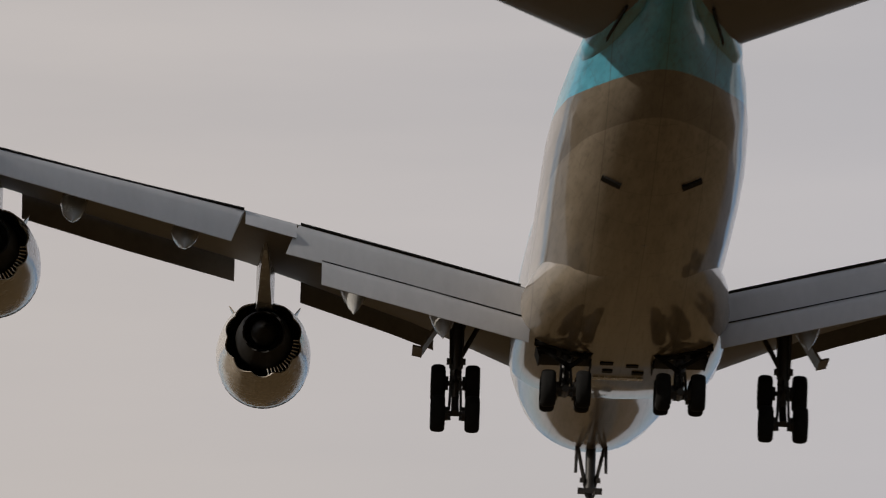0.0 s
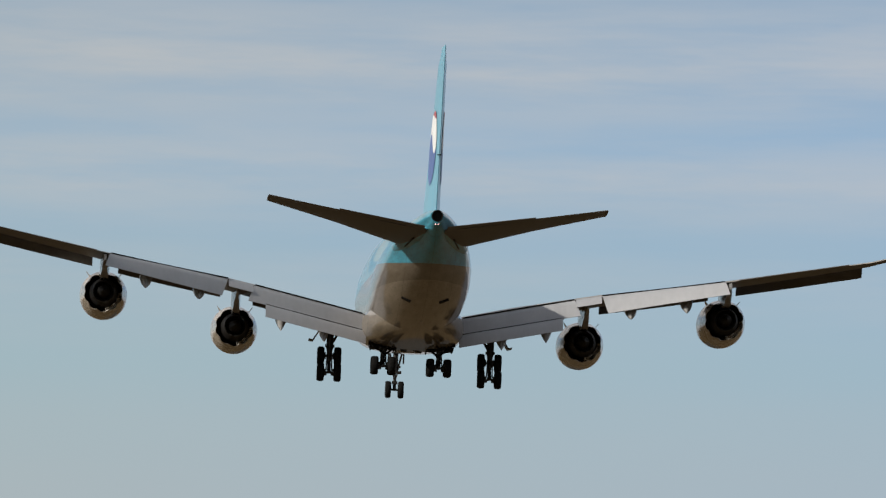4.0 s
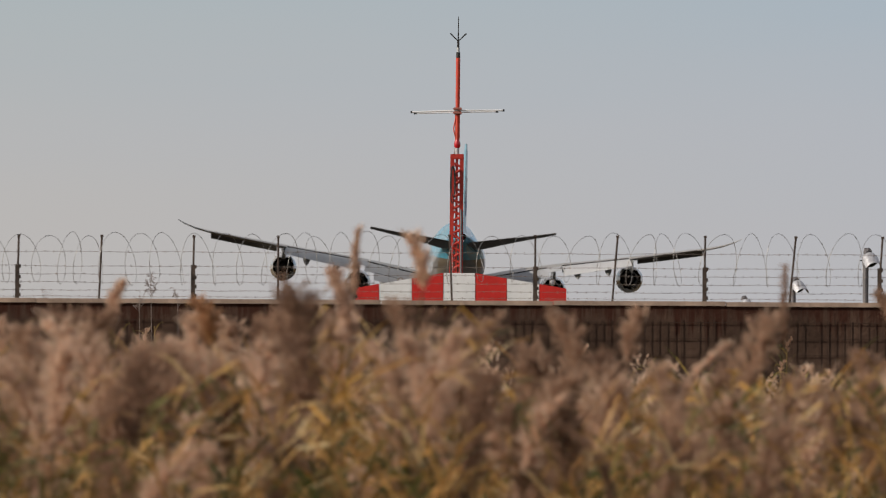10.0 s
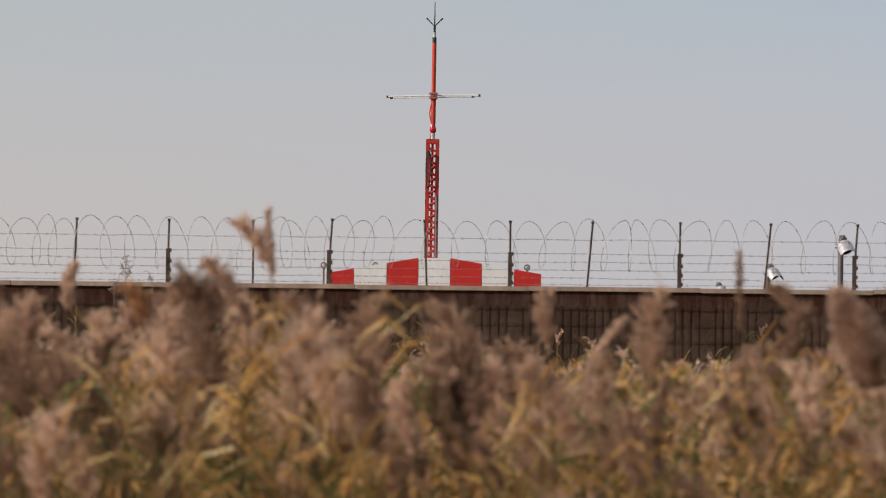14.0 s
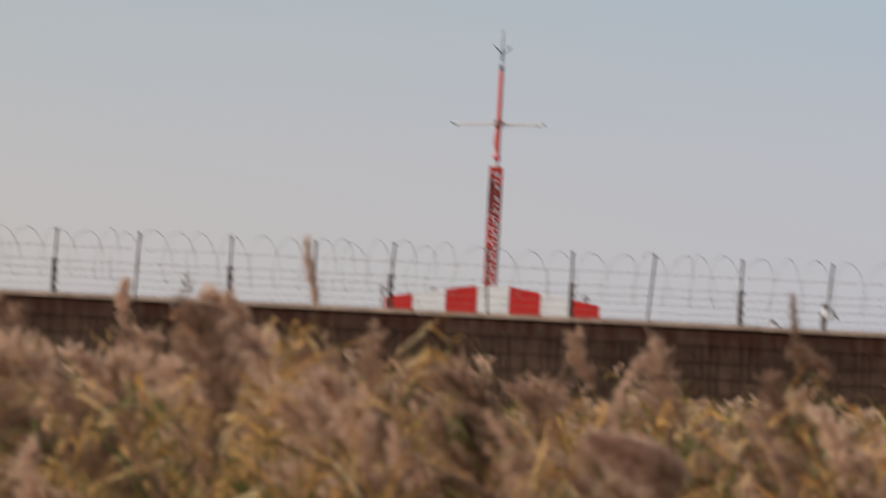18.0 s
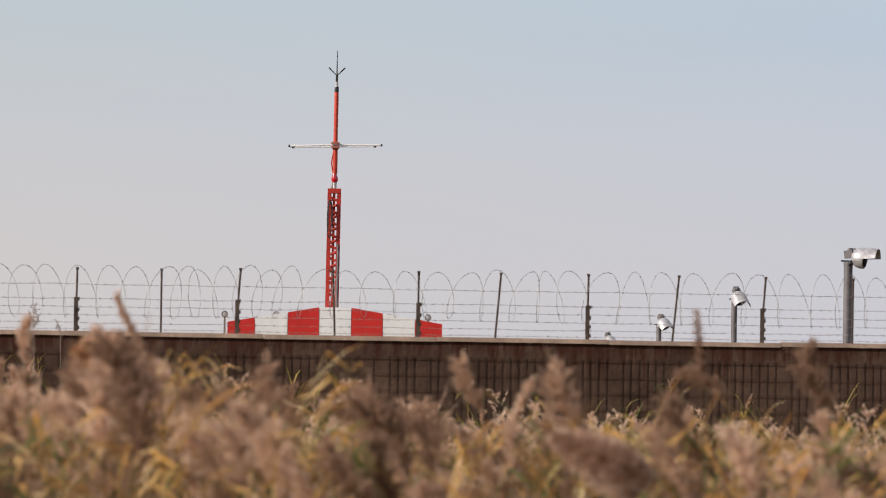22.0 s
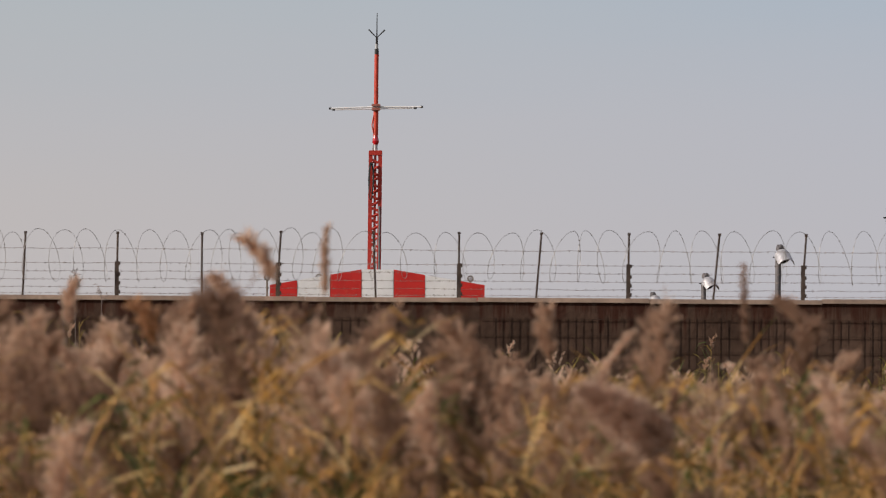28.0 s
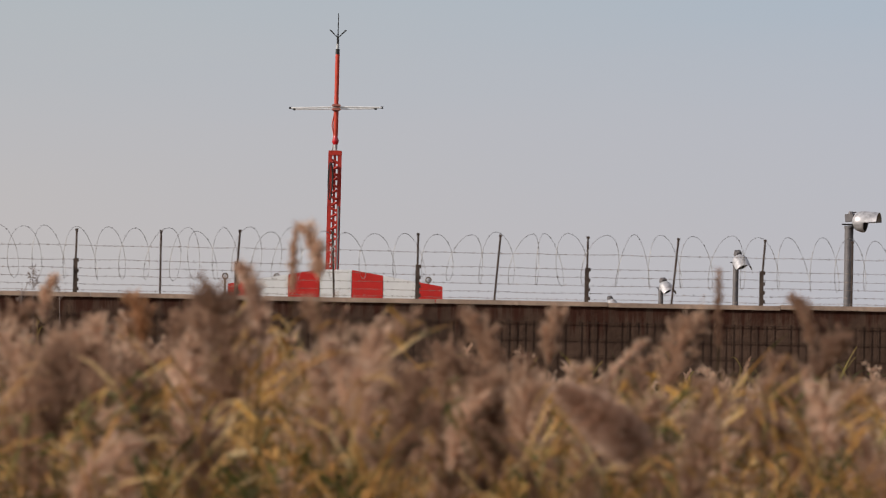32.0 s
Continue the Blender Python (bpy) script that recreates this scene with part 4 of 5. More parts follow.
        # flap track fairings
        for x, ln, sc in ((6.1, 5.0, 1.2), (9.1, 5.0, 1.2), (14.8, 4.2, 1.08), (18.5, 4.0, 1.02)):
            te = wing_at(x, 2)
            fa = Geo()
            rings = []
            drop = 2.15 if x < 11 else 1.30
            for u, r in ((0, 0.06), (0.12, 0.7), (0.35, 1.0), (0.55, 1.0), (0.72, 0.78), (0.88, 0.42), (1.0, 0.04)):
                y = te.y + 2.4 - ln * u * 0.75
                z = te.z - 0.55 - drop * u ** 1.5
                rings.append([(x * s + 0.43 * sc * r * math.sin(2 * math.pi * k / 12), y, z - 0.46 * sc * r * math.cos(2 * math.pi * k / 12)) for k in range(12)])
            fa.loft(rings)
            part("flap_fairing", fa, M["canoe"], wing, "grey canoe fairing", smooth=True)
        build_engine(plane, 12.12 * s, 5.6, 3.62)
        build_engine(plane, 21.34 * s, -2.9, 5.06)
        # tailplane
        tp = Geo()
        tp.loft([[(p[0] * s, p[1], p[2]) for p in foil(x, le, te, th)] for x, le, te, th in
                 ((0.6, (-26.0, 7.42), (-35.6, 8.05), 0.95), (1.9, (-27.2, 7.70), (-35.9, 8.18), 0.82), (6.5, (-31.2, 8.66), (-36.9, 8.87), 0.42), (11.05, (-35.0, 9.52), (-38.0, 9.58), 0.20))])
        # Tailplane and elevators carry the same shade-darkened grey all over.
        tail = part("tailplane", tp, M["under"], plane, "grey tailplane with shade painted into its colour", smooth=True, angle=35)
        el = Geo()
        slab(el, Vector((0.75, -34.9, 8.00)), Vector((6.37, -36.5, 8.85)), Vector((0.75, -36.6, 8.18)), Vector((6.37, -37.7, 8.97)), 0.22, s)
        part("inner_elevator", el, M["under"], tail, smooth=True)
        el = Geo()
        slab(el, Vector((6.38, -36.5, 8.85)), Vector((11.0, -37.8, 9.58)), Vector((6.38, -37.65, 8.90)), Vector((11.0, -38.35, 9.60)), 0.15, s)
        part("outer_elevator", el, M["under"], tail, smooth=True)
        # rounded fairing where the tailplane leaves the body
        rf = Geo()
        rings = []
        for u in (0.0, 0.06, 0.16, 0.32, 0.52, 0.72, 0.88, 1.0):
            y, z = -26.1 - 9.6 * u, 7.42 + 0.70 * u
            xr = body_at(y)[2] * (0.90 - 0.30 * u) - 0.16
            r = math.sin(math.pi * min(1.0, 0.04 + 0.96 * u ** 0.55)) ** 0.6 if u < 1 else 0.04
            rings.append([(s * (xr + 0.62 * r * math.sin(2 * math.pi * k / 14)), y, z - 0.52 * r * math.cos(2 * math.pi * k / 14)) for k in range(14)])
        rf.loft(rings)
        part("root_fairing", rf, M["livery"], tail, "light blue fairing at the tailplane root", smooth=True, angle=60)
        seal = Geo()
        seal.tube([(s * (body_at(-28.0)[2] * 0.80), -28.0, 7.12), (s * (body_at(-30.0)[2] * 0.84), -30.0, 7.30), (s * (body_at(-33.0)[2] * 0.86), -33.0, 7.62)], 0.05, 6)
        part("root_seal", seal, M["black_and_shade"], tail, "dark sliding seal below the root")
        # gear
        build_gear(plane, "wing_gear", 5.55 * s, 1.8, 1.12, 0.93, 4.6, 0.0, s)
        build_gear(plane, "body_gear", 1.92 * s, -1.1, 1.02, 0.05, 3.0, 0.0, -s)
        do = Geo()
        do.box((6.30 * s, 2.0, 3.45), (0.08, 1.9, 1.75), Euler((0, radians(-32 * s), 0)).to_matrix())
        do.box((6.88 * s, 2.0, 2.74), (0.34, 1.9, 0.07), Euler((0, radians(-12 * s), 0)).to_matrix())
        part("gear_door", do, M["under"], plane, "open landing gear door")
        # Solid near-black box added in place of a hollow well, for its shade.
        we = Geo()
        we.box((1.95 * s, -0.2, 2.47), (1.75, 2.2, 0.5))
        part("well_shade", we, M["black_and_shade"], plane, "near-black box painted in for the shade of the wheel well")
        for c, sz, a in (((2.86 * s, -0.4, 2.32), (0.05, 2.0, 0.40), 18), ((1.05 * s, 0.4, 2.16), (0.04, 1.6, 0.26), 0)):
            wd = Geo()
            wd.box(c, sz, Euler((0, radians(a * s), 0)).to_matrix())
            part("body_gear_door", wd, M["black_and_shade"], plane, "dark body gear door")
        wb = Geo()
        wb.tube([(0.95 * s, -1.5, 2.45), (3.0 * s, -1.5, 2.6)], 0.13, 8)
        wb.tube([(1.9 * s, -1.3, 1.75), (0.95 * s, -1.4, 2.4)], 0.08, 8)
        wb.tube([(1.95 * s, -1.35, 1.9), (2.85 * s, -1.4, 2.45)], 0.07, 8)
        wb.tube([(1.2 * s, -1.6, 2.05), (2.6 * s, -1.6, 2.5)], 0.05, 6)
        part("door_linkage", wb, M["black_and_shade"], plane, "dark linkage in the wheel well")
    # fin
    f = Geo()
    rings = []
    for z in (8.6, 9.0, 11.0, 13.0, 15.0, 17.0, 18.8, 19.6, 19.86):
        le, te, th = fin_frame(z)
        if z > 19.5:
            th *= 0.6
            le -= 0.4
        pts = []
        for i in range(13):
            u = (1 - math.cos(math.pi * i / 12)) / 2
            h = 5 * th * (0.2969 * math.sqrt(u) - 0.126 * u - 0.3516 * u * u + 0.2843 * u ** 3 - 0.1015 * u ** 4) + 0.012
            pts.append((h, le + (te - le) * u, z))
        rings.append(pts + [(-a, b, c) for a, b, c in pts[::-1]])
    f.loft(rings)
    fin = part("tail_fin", f, M["blue"], plane, "light blue tail fin with a round emblem", smooth=True, angle=35)
    ru = Geo()
    le, te, th = fin_frame(12.9)
    ru.box((0, te + 0.1, 12.9), (0.26, 0.5, 0.05))
    part("rudder_gap", ru, M["black_and_shade"], fin)
    for s in (-1, 1):
        cy, cz, R = -32.3, 13.6, 2.35
        for name, mat, z0, z1 in (("emblem_red", M["logo_red"], 0.84, 1.0), ("emblem_white", M["white"], 0.12, 0.84), ("emblem_blue", M["logo_blue"], -1.0, 0.12)):
            e = Geo()
            rows = []
            for i in range(9):
                zz = z0 + (z1 - z0) * i / 8
                half = math.sqrt(max(0.0, 1 - zz * zz))
                row = []
                for k in range(13):
                    yy = -half + 2 * half * k / 12
                    z2 = cz + (zz + (0.30 * math.sin(yy * 2.6) * (1 - zz * zz))) * R
                    y2 = cy + yy * R - (z2 - cz) * 0.6
                    row.append((s * (fin_half(y2, z2) + 0.03), y2, z2))
                rows.append(row)
            vs = [p for r in rows for p in r]
            e.add(vs, [(i * 13 + k, i * 13 + k + 1, (i + 1) * 13 + k + 1, (i + 1) * 13 + k) for i in range(8) for k in range(12)])
            part(name, e, mat, fin)
    # nose gear
    g = Geo()
    g.tube([(0, 29.75, 1.05), (0, 29.8, 4.0)], 0.12, 10)
    g.tube([(0, 29.78, 2.3), (0, 29.8, 4.0)], 0.19, 10)
    g.tube([(-0.65, 29.75, 1.1), (0.65, 29.75, 1.1)], 0.08, 8)
    g.box((0, 29.7, 2.35), (0.9, 0.3, 0.2))
    g.box((0, 29.7, 1.6), (0.4, 0.35, 0.2))
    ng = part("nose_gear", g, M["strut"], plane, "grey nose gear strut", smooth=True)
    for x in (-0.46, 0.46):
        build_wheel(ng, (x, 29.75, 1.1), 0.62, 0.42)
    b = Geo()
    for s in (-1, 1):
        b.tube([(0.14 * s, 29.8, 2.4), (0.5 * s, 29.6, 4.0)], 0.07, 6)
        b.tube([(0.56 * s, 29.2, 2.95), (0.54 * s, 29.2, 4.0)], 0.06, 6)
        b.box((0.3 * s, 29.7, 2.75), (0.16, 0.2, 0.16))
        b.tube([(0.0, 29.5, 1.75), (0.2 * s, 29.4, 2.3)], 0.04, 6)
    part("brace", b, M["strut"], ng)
    return plane


airliner = build_plane()


# ---- reeds ----
def reed_material(name, stops, rough=0.8, trans=0.35, isl=0.65, scale=1.1, patch=2.4, each=0.0):
    m = bpy.data.materials.new(name)
    m.use_nodes = True
    t = m.node_tree
    b = t.nodes["Principled BSDF"]
    geo = t.nodes.new("ShaderNodeNewGeometry")
    tc = t.nodes.new("ShaderNodeTexCoord")
    n = node(t, "TexNoise", Scale=scale, Detail=4.0)
    t.links.new(tc.outputs["Object"], n.inputs["Vector"])
    f = maths(t, "ADD", maths(t, "MULTIPLY", geo.outputs["Random Per Island"], isl), maths(t, "MULTIPLY", maths(t, "SUBTRACT", n.outputs["Fac"], 0.5), patch))
    if each:
        info = t.nodes.new("ShaderNodeObjectInfo")
        f = maths(t, "ADD", f, maths(t, "MULTIPLY", maths(t, "SUBTRACT", info.outputs["Random"], 0.5), each))
    col = ramp(t, maths(t, "ADD", f, 0.5 - isl / 2, True), stops, False)
    t.links.new(col, b.inputs["Base Color"])
    b.inputs["Roughness"].default_value = rough
    b.inputs["Specular IOR Level"].default_value = 0.2
    tr = t.nodes.new("ShaderNodeBsdfTranslucent")
    t.links.new(col, tr.inputs["Color"])
    mx = t.nodes.new("ShaderNodeMixShader")
    mx.inputs[0].default_value = trans
    t.links.new(b.outputs[0], mx.inputs[1])
    t.links.new(tr.outputs[0], mx.inputs[2])
    t.links.new(mx.outputs[0], t.nodes["Material Output"].inputs["Surface"])
    return m


PLUME = reed_material("reed_plume", [(0.0, (0.25, 0.148, 0.100)), (0.45, (0.50, 0.325, 0.222)), (1.0, (0.80, 0.605, 0.46))], 0.9, 0.55, 0.5, 2.2, 1.4, 0.8)
THICK = reed_material("thick_plume", [(0.0, (0.25, 0.138, 0.095)), (0.5, (0.58, 0.385, 0.28)), (1.0, (0.87, 0.68, 0.54))], 0.9, 0.15, 0.9, 9.0, 0.6)
LEAF = reed_material("reed_leaf", [(0.0, (0.042, 0.058, 0.020)), (0.22, (0.13, 0.125, 0.036)), (0.38, (0.31, 0.155, 0.052)), (0.58, (0.50, 0.260, 0.078)), (0.80, (0.65, 0.405, 0.145)), (1.0, (0.82, 0.64, 0.36))], 0.55, isl=0.95, patch=1.7)
GREEN = reed_material("green_reed_leaf", [(0.0, (0.050, 0.066, 0.020)), (0.28, (0.16, 0.145, 0.042)), (0.62, (0.44, 0.31, 0.085)), (1.0, (0.66, 0.50, 0.20))], 0.55, isl=0.85, patch=1.7)
STEM = reed_material("reed_stem", [(0.0, (0.10, 0.08, 0.035)), (1.0, (0.32, 0.22, 0.09))], 0.6, 0.1)
RUSTY = reed_material("rusty_plume", [(0.0, (0.26, 0.125, 0.06)), (0.5, (0.50, 0.275, 0.145)), (1.0, (0.70, 0.45, 0.28))], 0.9, 0.35, 0.5, 4.0)
FRESH = reed_material("fresh_reed_leaf", [(0.0, (0.045, 0.075, 0.020)), (0.5, (0.11, 0.145, 0.038)), (1.0, (0.26, 0.26, 0.075))], 0.5, 0.45)
YELLOW = reed_material("yellow_reed_leaf", [(0.0, (0.46, 0.205, 0.042)), (0.5, (0.68, 0.385, 0.095)), (1.0, (0.84, 0.66, 0.36))], 0.5, 0.4, 0.9)
DRY = reed_material("dry_weed", [(0.0, (0.13, 0.10, 0.085)), (1.0, (0.36, 0.29, 0.26))], 0.8, 0.2)
rng = np.random.default_rng(5)


def plume_mesh(kind, length=None, nod=None, fat=None):
    """Quads of one feathery seed head, base at the origin: an array (n, 4, 3). Drooping side branches carry small spikelets; it nods towards +x."""
    L = length or rng.uniform(0.22, 0.36)
    nod = rng.choice([0.15, 0.35, 0.6]) * rng.uniform(0.7, 1.3) if nod is None else nod
    fat = fat or rng.uniform(0.20, 0.30)
    branches, spikes = (int(400 * L * min(1.0, 0.06 + fat / 0.13)), 13) if kind == "near" else (14, 6)
    long_, wide = (0.036, 0.0023) if kind == "near" else (0.045, 0.0068)
    # one row for each side branch, one column for each spikelet on it
    u = ((np.arange(branches) + rng.random(branches)) / branches)[:, None] ** 1.1
    reach = L * fat * np.sin(np.pi * (0.20 + 0.72 * u)) ** 0.7 * rng.uniform(0.45, 1.15, (branches, 1))
    a = rng.uniform(0, 2 * np.pi, (branches, 1))
    rise, sag = rng.uniform(1.3, 2.4, (branches, 1)), rng.uniform(0.2, 1.1, (branches, 1))
    f = rng.random((branches, spikes)) ** 0.8
    fx, fy = (np.cos(a) + 0.8 * nod) * reach, np.sin(a) * reach
    one = np.ones_like(f)
    p = np.stack([nod * L * u * u + fx * f, fy * f, L * (0.92 * u - 0.3 * nod * u * u) + reach * (rise * f - sag * f * f)], -1)
    p += rng.normal(0, 0.004, p.shape)
    d = np.stack([fx * one, fy * one, reach * (rise - 2 * sag * f)], -1)
    d = d / (np.linalg.norm(d, axis=-1, keepdims=True) + 1e-9) + rng.normal(0, 0.24, d.shape)
    d *= long_ * rng.uniform(0.5, 1.4, (branches, spikes, 1)) / (np.linalg.norm(d, axis=-1, keepdims=True) + 1e-9)
    w = np.cross(d, rng.normal(size=d.shape))
    w *= wide * rng.uniform(0.6, 1.5, (branches, spikes, 1)) / (np.linalg.norm(w, axis=-1, keepdims=True) + 1e-9)
    return np.stack([p - d / 2, p - w, p + d / 2, p + w], -2).reshape(-1, 4, 3)


def leaf_quads(h, kind, count=None):
    """Long blades along a stem of height h that rise, bend over and taper, in three quads each."""
    quads = []
    for i in range(count or (rng.integers(18, 25) if kind == "near" else 9)):
        z = h * rng.uniform(0.50, 0.95)
        a = rng.choice([0.0, np.pi]) + rng.normal(0, 0.8)
        d = np.array([np.cos(a), np.sin(a), 0])
        ln, w = rng.uniform(0.12, 0.32), rng.uniform(0.0035, 0.0105)
        rise, droop = rng.uniform(0.6, 1.7), rng.uniform(0.3, 1.7)
        p = np.array([0, 0, z])
        side = np.array([-d[1], d[0], rng.uniform(-0.7, 0.7)])
        side /= np.linalg.norm(side)
        pts = [p + d * ln * u + np.array([0, 0, ln * (rise * u - droop * u * u)]) for u in (0, 0.35, 0.7, 1.0)]
        ws = [w * 0.5, w, w * 0.7, w * 0.05]
        for k in range(3):
            quads.append([pts[k] - side * ws[k], pts[k + 1] - side * ws[k + 1], pts[k + 1] + side * ws[k + 1], pts[k] + side * ws[k]])
    return np.array(quads)


def stem_quads(r, top):
    q = []
    for k in range(3):
        a0, a1 = 2 * np.pi * k / 3, 2 * np.pi * (k + 1) / 3
        ring = lambda a, s: np.array([np.cos(a) * r * s, np.sin(a) * r * s, 0])
        q.append([ring(a0, 1), ring(a1, 1), ring(a1, 0.4) + [0, 0, top], ring(a0, 0.4) + [0, 0, top]])
    return np.array(q)


LIB = {k: [plume_mesh(k) for _ in range(18)] for k in ("near", "far")}
LIB["wall"] = [plume_mesh("far", 0.16, 0.3, 0.22) for _ in range(6)]


def reed_array(x, y, h, kind, lean, scale=1.0, turn=None, head=True):
    """All the quads of one reed and the material index of each."""
    turn = rng.normal(3.0, 0.9) if turn is None else turn
    c, s = np.cos(turn), np.sin(turn)
    R = np.array([[c, -s, 0], [s, c, 0], [0, 0, 1]])
    top = np.array([lean * h * 0.12, rng.normal(0, 0.04), h - 0.16])
    pl = LIB[kind][rng.integers(18)] @ R.T * scale * rng.uniform(0.65, 1.15)
    pl = pl + top
    if not head:
        pl = pl[:0]
    lv = leaf_quads(h, kind)
    lv[..., 0] += lean * 0.12 * lv[..., 2]
    st = stem_quads(0.005, h - 0.14)
    st[:, 2:, :2] += top[:2]
    q = np.concatenate([pl, lv, st])
    q += np.array([x, y, 0])
    return q, np.repeat([0, 1, 2], [len(pl), len(lv), len(st)])


def quads_object(name, quads, mats, leaf=None):
    me = bpy.data.meshes.new(name)
    n = len(quads)
    me.vertices.add(n * 4)
    me.vertices.foreach_set("co", quads.reshape(-1).astype(np.float32))
    me.loops.add(n * 4)
    me.loops.foreach_set("vertex_index", np.arange(n * 4, dtype=np.int32))
    me.polygons.add(n)
    me.polygons.foreach_set("loop_start", np.arange(0, n * 4, 4, dtype=np.int32))
    for m in (PLUME, leaf or LEAF, STEM):
        me.materials.append(m)
    me.polygons.foreach_set("material_index", mats.astype(np.int32))
    me.update()
    me.validate()
    return new(name, me)


def reed_band(y0, y1, half0, half1, per_m2, height, spread, kind, label, scale=1.0, hole=None, step=0.0, heads=0.75):
    n = int((y1 - y0) * (half0 + half1) * per_m2)
    qs, ms = [], []
    for _ in range(n):
        f = rng.random()
        y = y0 + (y1 - y0) * f
        half = half0 + (half1 - half0) * f
        x = rng.uniform(-half, half)
        if hole and abs(x) < hole * y:
            continue
        clump = noise.noise(Vector((x * 1.3, y * 0.30, 3.1)))
        h = height + spread * (0.6 * rng.normal() + 1.1 * clump) + step * (1 - min(1, max(0, 0.5 + x / y * 28)))
        head = rng.random() < heads
        if rng.random() < 0.3:
            h -= rng.uniform(0.1, 0.4)
        q, m = reed_array(x, y, max(0.8, h), kind, rng.normal(0.0, 0.6), scale, head=head)
        qs.append(q)
        ms.append(m)
    ob = quads_object("reed_bed", np.concatenate(qs), np.concatenate(ms), GREEN)
    return tagged(ob, label, "reeds", kind="stuff")


def reed_clumps(y0, y1, half0, half1, rows, cols, per_m2, height, spread, kind, label, step, heads=0.36):
    """The same marsh in small clumps that lean in the wind one by one. Gives each clump and its place."""
    made = []
    for r in range(rows):
        for c in range(cols):
            ya, yb = y0 + (y1 - y0) * r / rows, y0 + (y1 - y0) * (r + 1) / rows
            half = half0 + (half1 - half0) * (r + 0.5) / rows
            xa, xb = -half + 2 * half * c / cols, -half + 2 * half * (c + 1) / cols
            qs, ms = [], []
            cx, cy = (xa + xb) / 2, (ya + yb) / 2
            for _ in range(max(2, rng.poisson((xb - xa) * (yb - ya) * per_m2))):
                x, y = rng.uniform(xa - 0.05, xb + 0.05), rng.uniform(ya - 0.1, yb + 0.1)
                clump = noise.noise(Vector((x * 1.5, y * 0.35, 3.1)))
                h = height + spread * (0.65 * rng.normal() + 1.3 * clump) + step * (1 - min(1, max(0, 0.5 + x / y * 28)))
                if rng.random() < 0.5:
                    h -= rng.uniform(0.05, 0.45)
                h = min(h, (1.92 if x < 0.0 else 1.84) + 0.014 * (y - 25))
                q, m = reed_array(x - cx, y - cy, max(0.8, h), kind, rng.normal(0.0, 0.7), rng.uniform(0.8, 1.2), head=rng.random() < heads)
                qs.append(q)
                ms.append(m)
            ob = quads_object("reed_clump", np.concatenate(qs), np.concatenate(ms))
            ob.location = (cx, cy, 0)
            made.append((tagged(ob, label, "reeds", "reed clumps", "stuff"), cx, cy))
    return made


def wall_weed(x, y, top, spread, twigs):
    """A dry weed at the foot of the wall whose thin twigs stand above the coping."""
    root = thing("weed", "dry branching grey weed standing up above the wall", "weed", pose(x, y, 0), "weeds along the wall")
    stem = Geo()
    stem.tube([(0, 0, 0), (0.02, 0, top * 0.6), (-0.01, 0, top - 0.10)], [0.006, 0.005, 0.003], 5)
    part("stem", stem, DRY, root)
    g = Geo()
    for k in range(twigs):
        a = rng.uniform(0, 6.28)
        p = Vector((-0.01, 0, top - rng.uniform(0.10, 0.26)))
        d = Vector((math.cos(a) * spread, math.sin(a) * spread, rng.uniform(0.06, 0.15)))
        g.tube([p, p + d * 0.6 + Vector((0, 0, -0.01)), p + d], [0.0022, 0.0018, 0.0012], 4)
        for j in range(9):
            c = p + d * rng.uniform(0.35, 1.05)
            v = Vector(rng.normal(0, 0.011, 3).tolist())
            n = Vector((-v.z, 0.001, v.x)) * 0.16
            g.add([c, c + v + n, c + v * 2.0, c + v - n], [(0, 1, 2, 3)])
    part("twigs", g, DRY, root)["kind"] = "stuff"
    return root


def wall_reed(x, y, top):
    """A slim half-green reed near the wall: narrow blades that stand up along the stem and a small pale tuft."""
    root = thing("reed", "slim half-green reed with narrow upright blades by the wall", "reed", pose(x, y, 0), "reeds by the wall")
    bow = rng.normal(0, 0.05)
    at = lambda h: np.array([bow * (h / top) ** 2, 0.0, h])
    stem = Geo()
    stem.tube([at(top * f).tolist() for f in (0, 0.5, 0.8, 0.97)], [0.007, 0.006, 0.005, 0.003], 5)
    part("stem", stem, GREEN, root)
    for k in range(rng.integers(9, 14)):
        p = at(top - 0.05 - 0.95 * rng.random() ** 1.2)
        a = rng.choice([0.0, np.pi]) + rng.normal(0, 0.7)
        d = np.array([np.cos(a), np.sin(a), 0.0])
        ln, w = rng.uniform(0.14, 0.34), rng.uniform(0.005, 0.010)
        rise, fall = rng.uniform(1.2, 2.6), rng.uniform(0.4, 2.0)
        side = np.array([-d[1], d[0], rng.uniform(-0.8, 0.8)])
        pts = [p + 0.6 * ln * (d * u + np.array([0, 0, rise * u - fall * u * u])) for u in (0, 0.35, 0.7, 1.0)]
        ws = [w * 0.5, w, w * 0.7, w * 0.05]
        lv = np.array([[pts[q] - side * ws[q], pts[q + 1] - side * ws[q + 1], pts[q + 1] + side * ws[q + 1], pts[q] + side * ws[q]] for q in range(3)])
        quads_object("leaf", lv, np.full(3, 1), FRESH if k % 3 == 0 else GREEN).parent = root
    if rng.random() < 0.3:
        tuft = LIB["wall"][rng.integers(6)] + at(top - 0.12)
        quads_object("seed_head", tuft, np.zeros(len(tuft), dtype=int)).parent = root
    return root


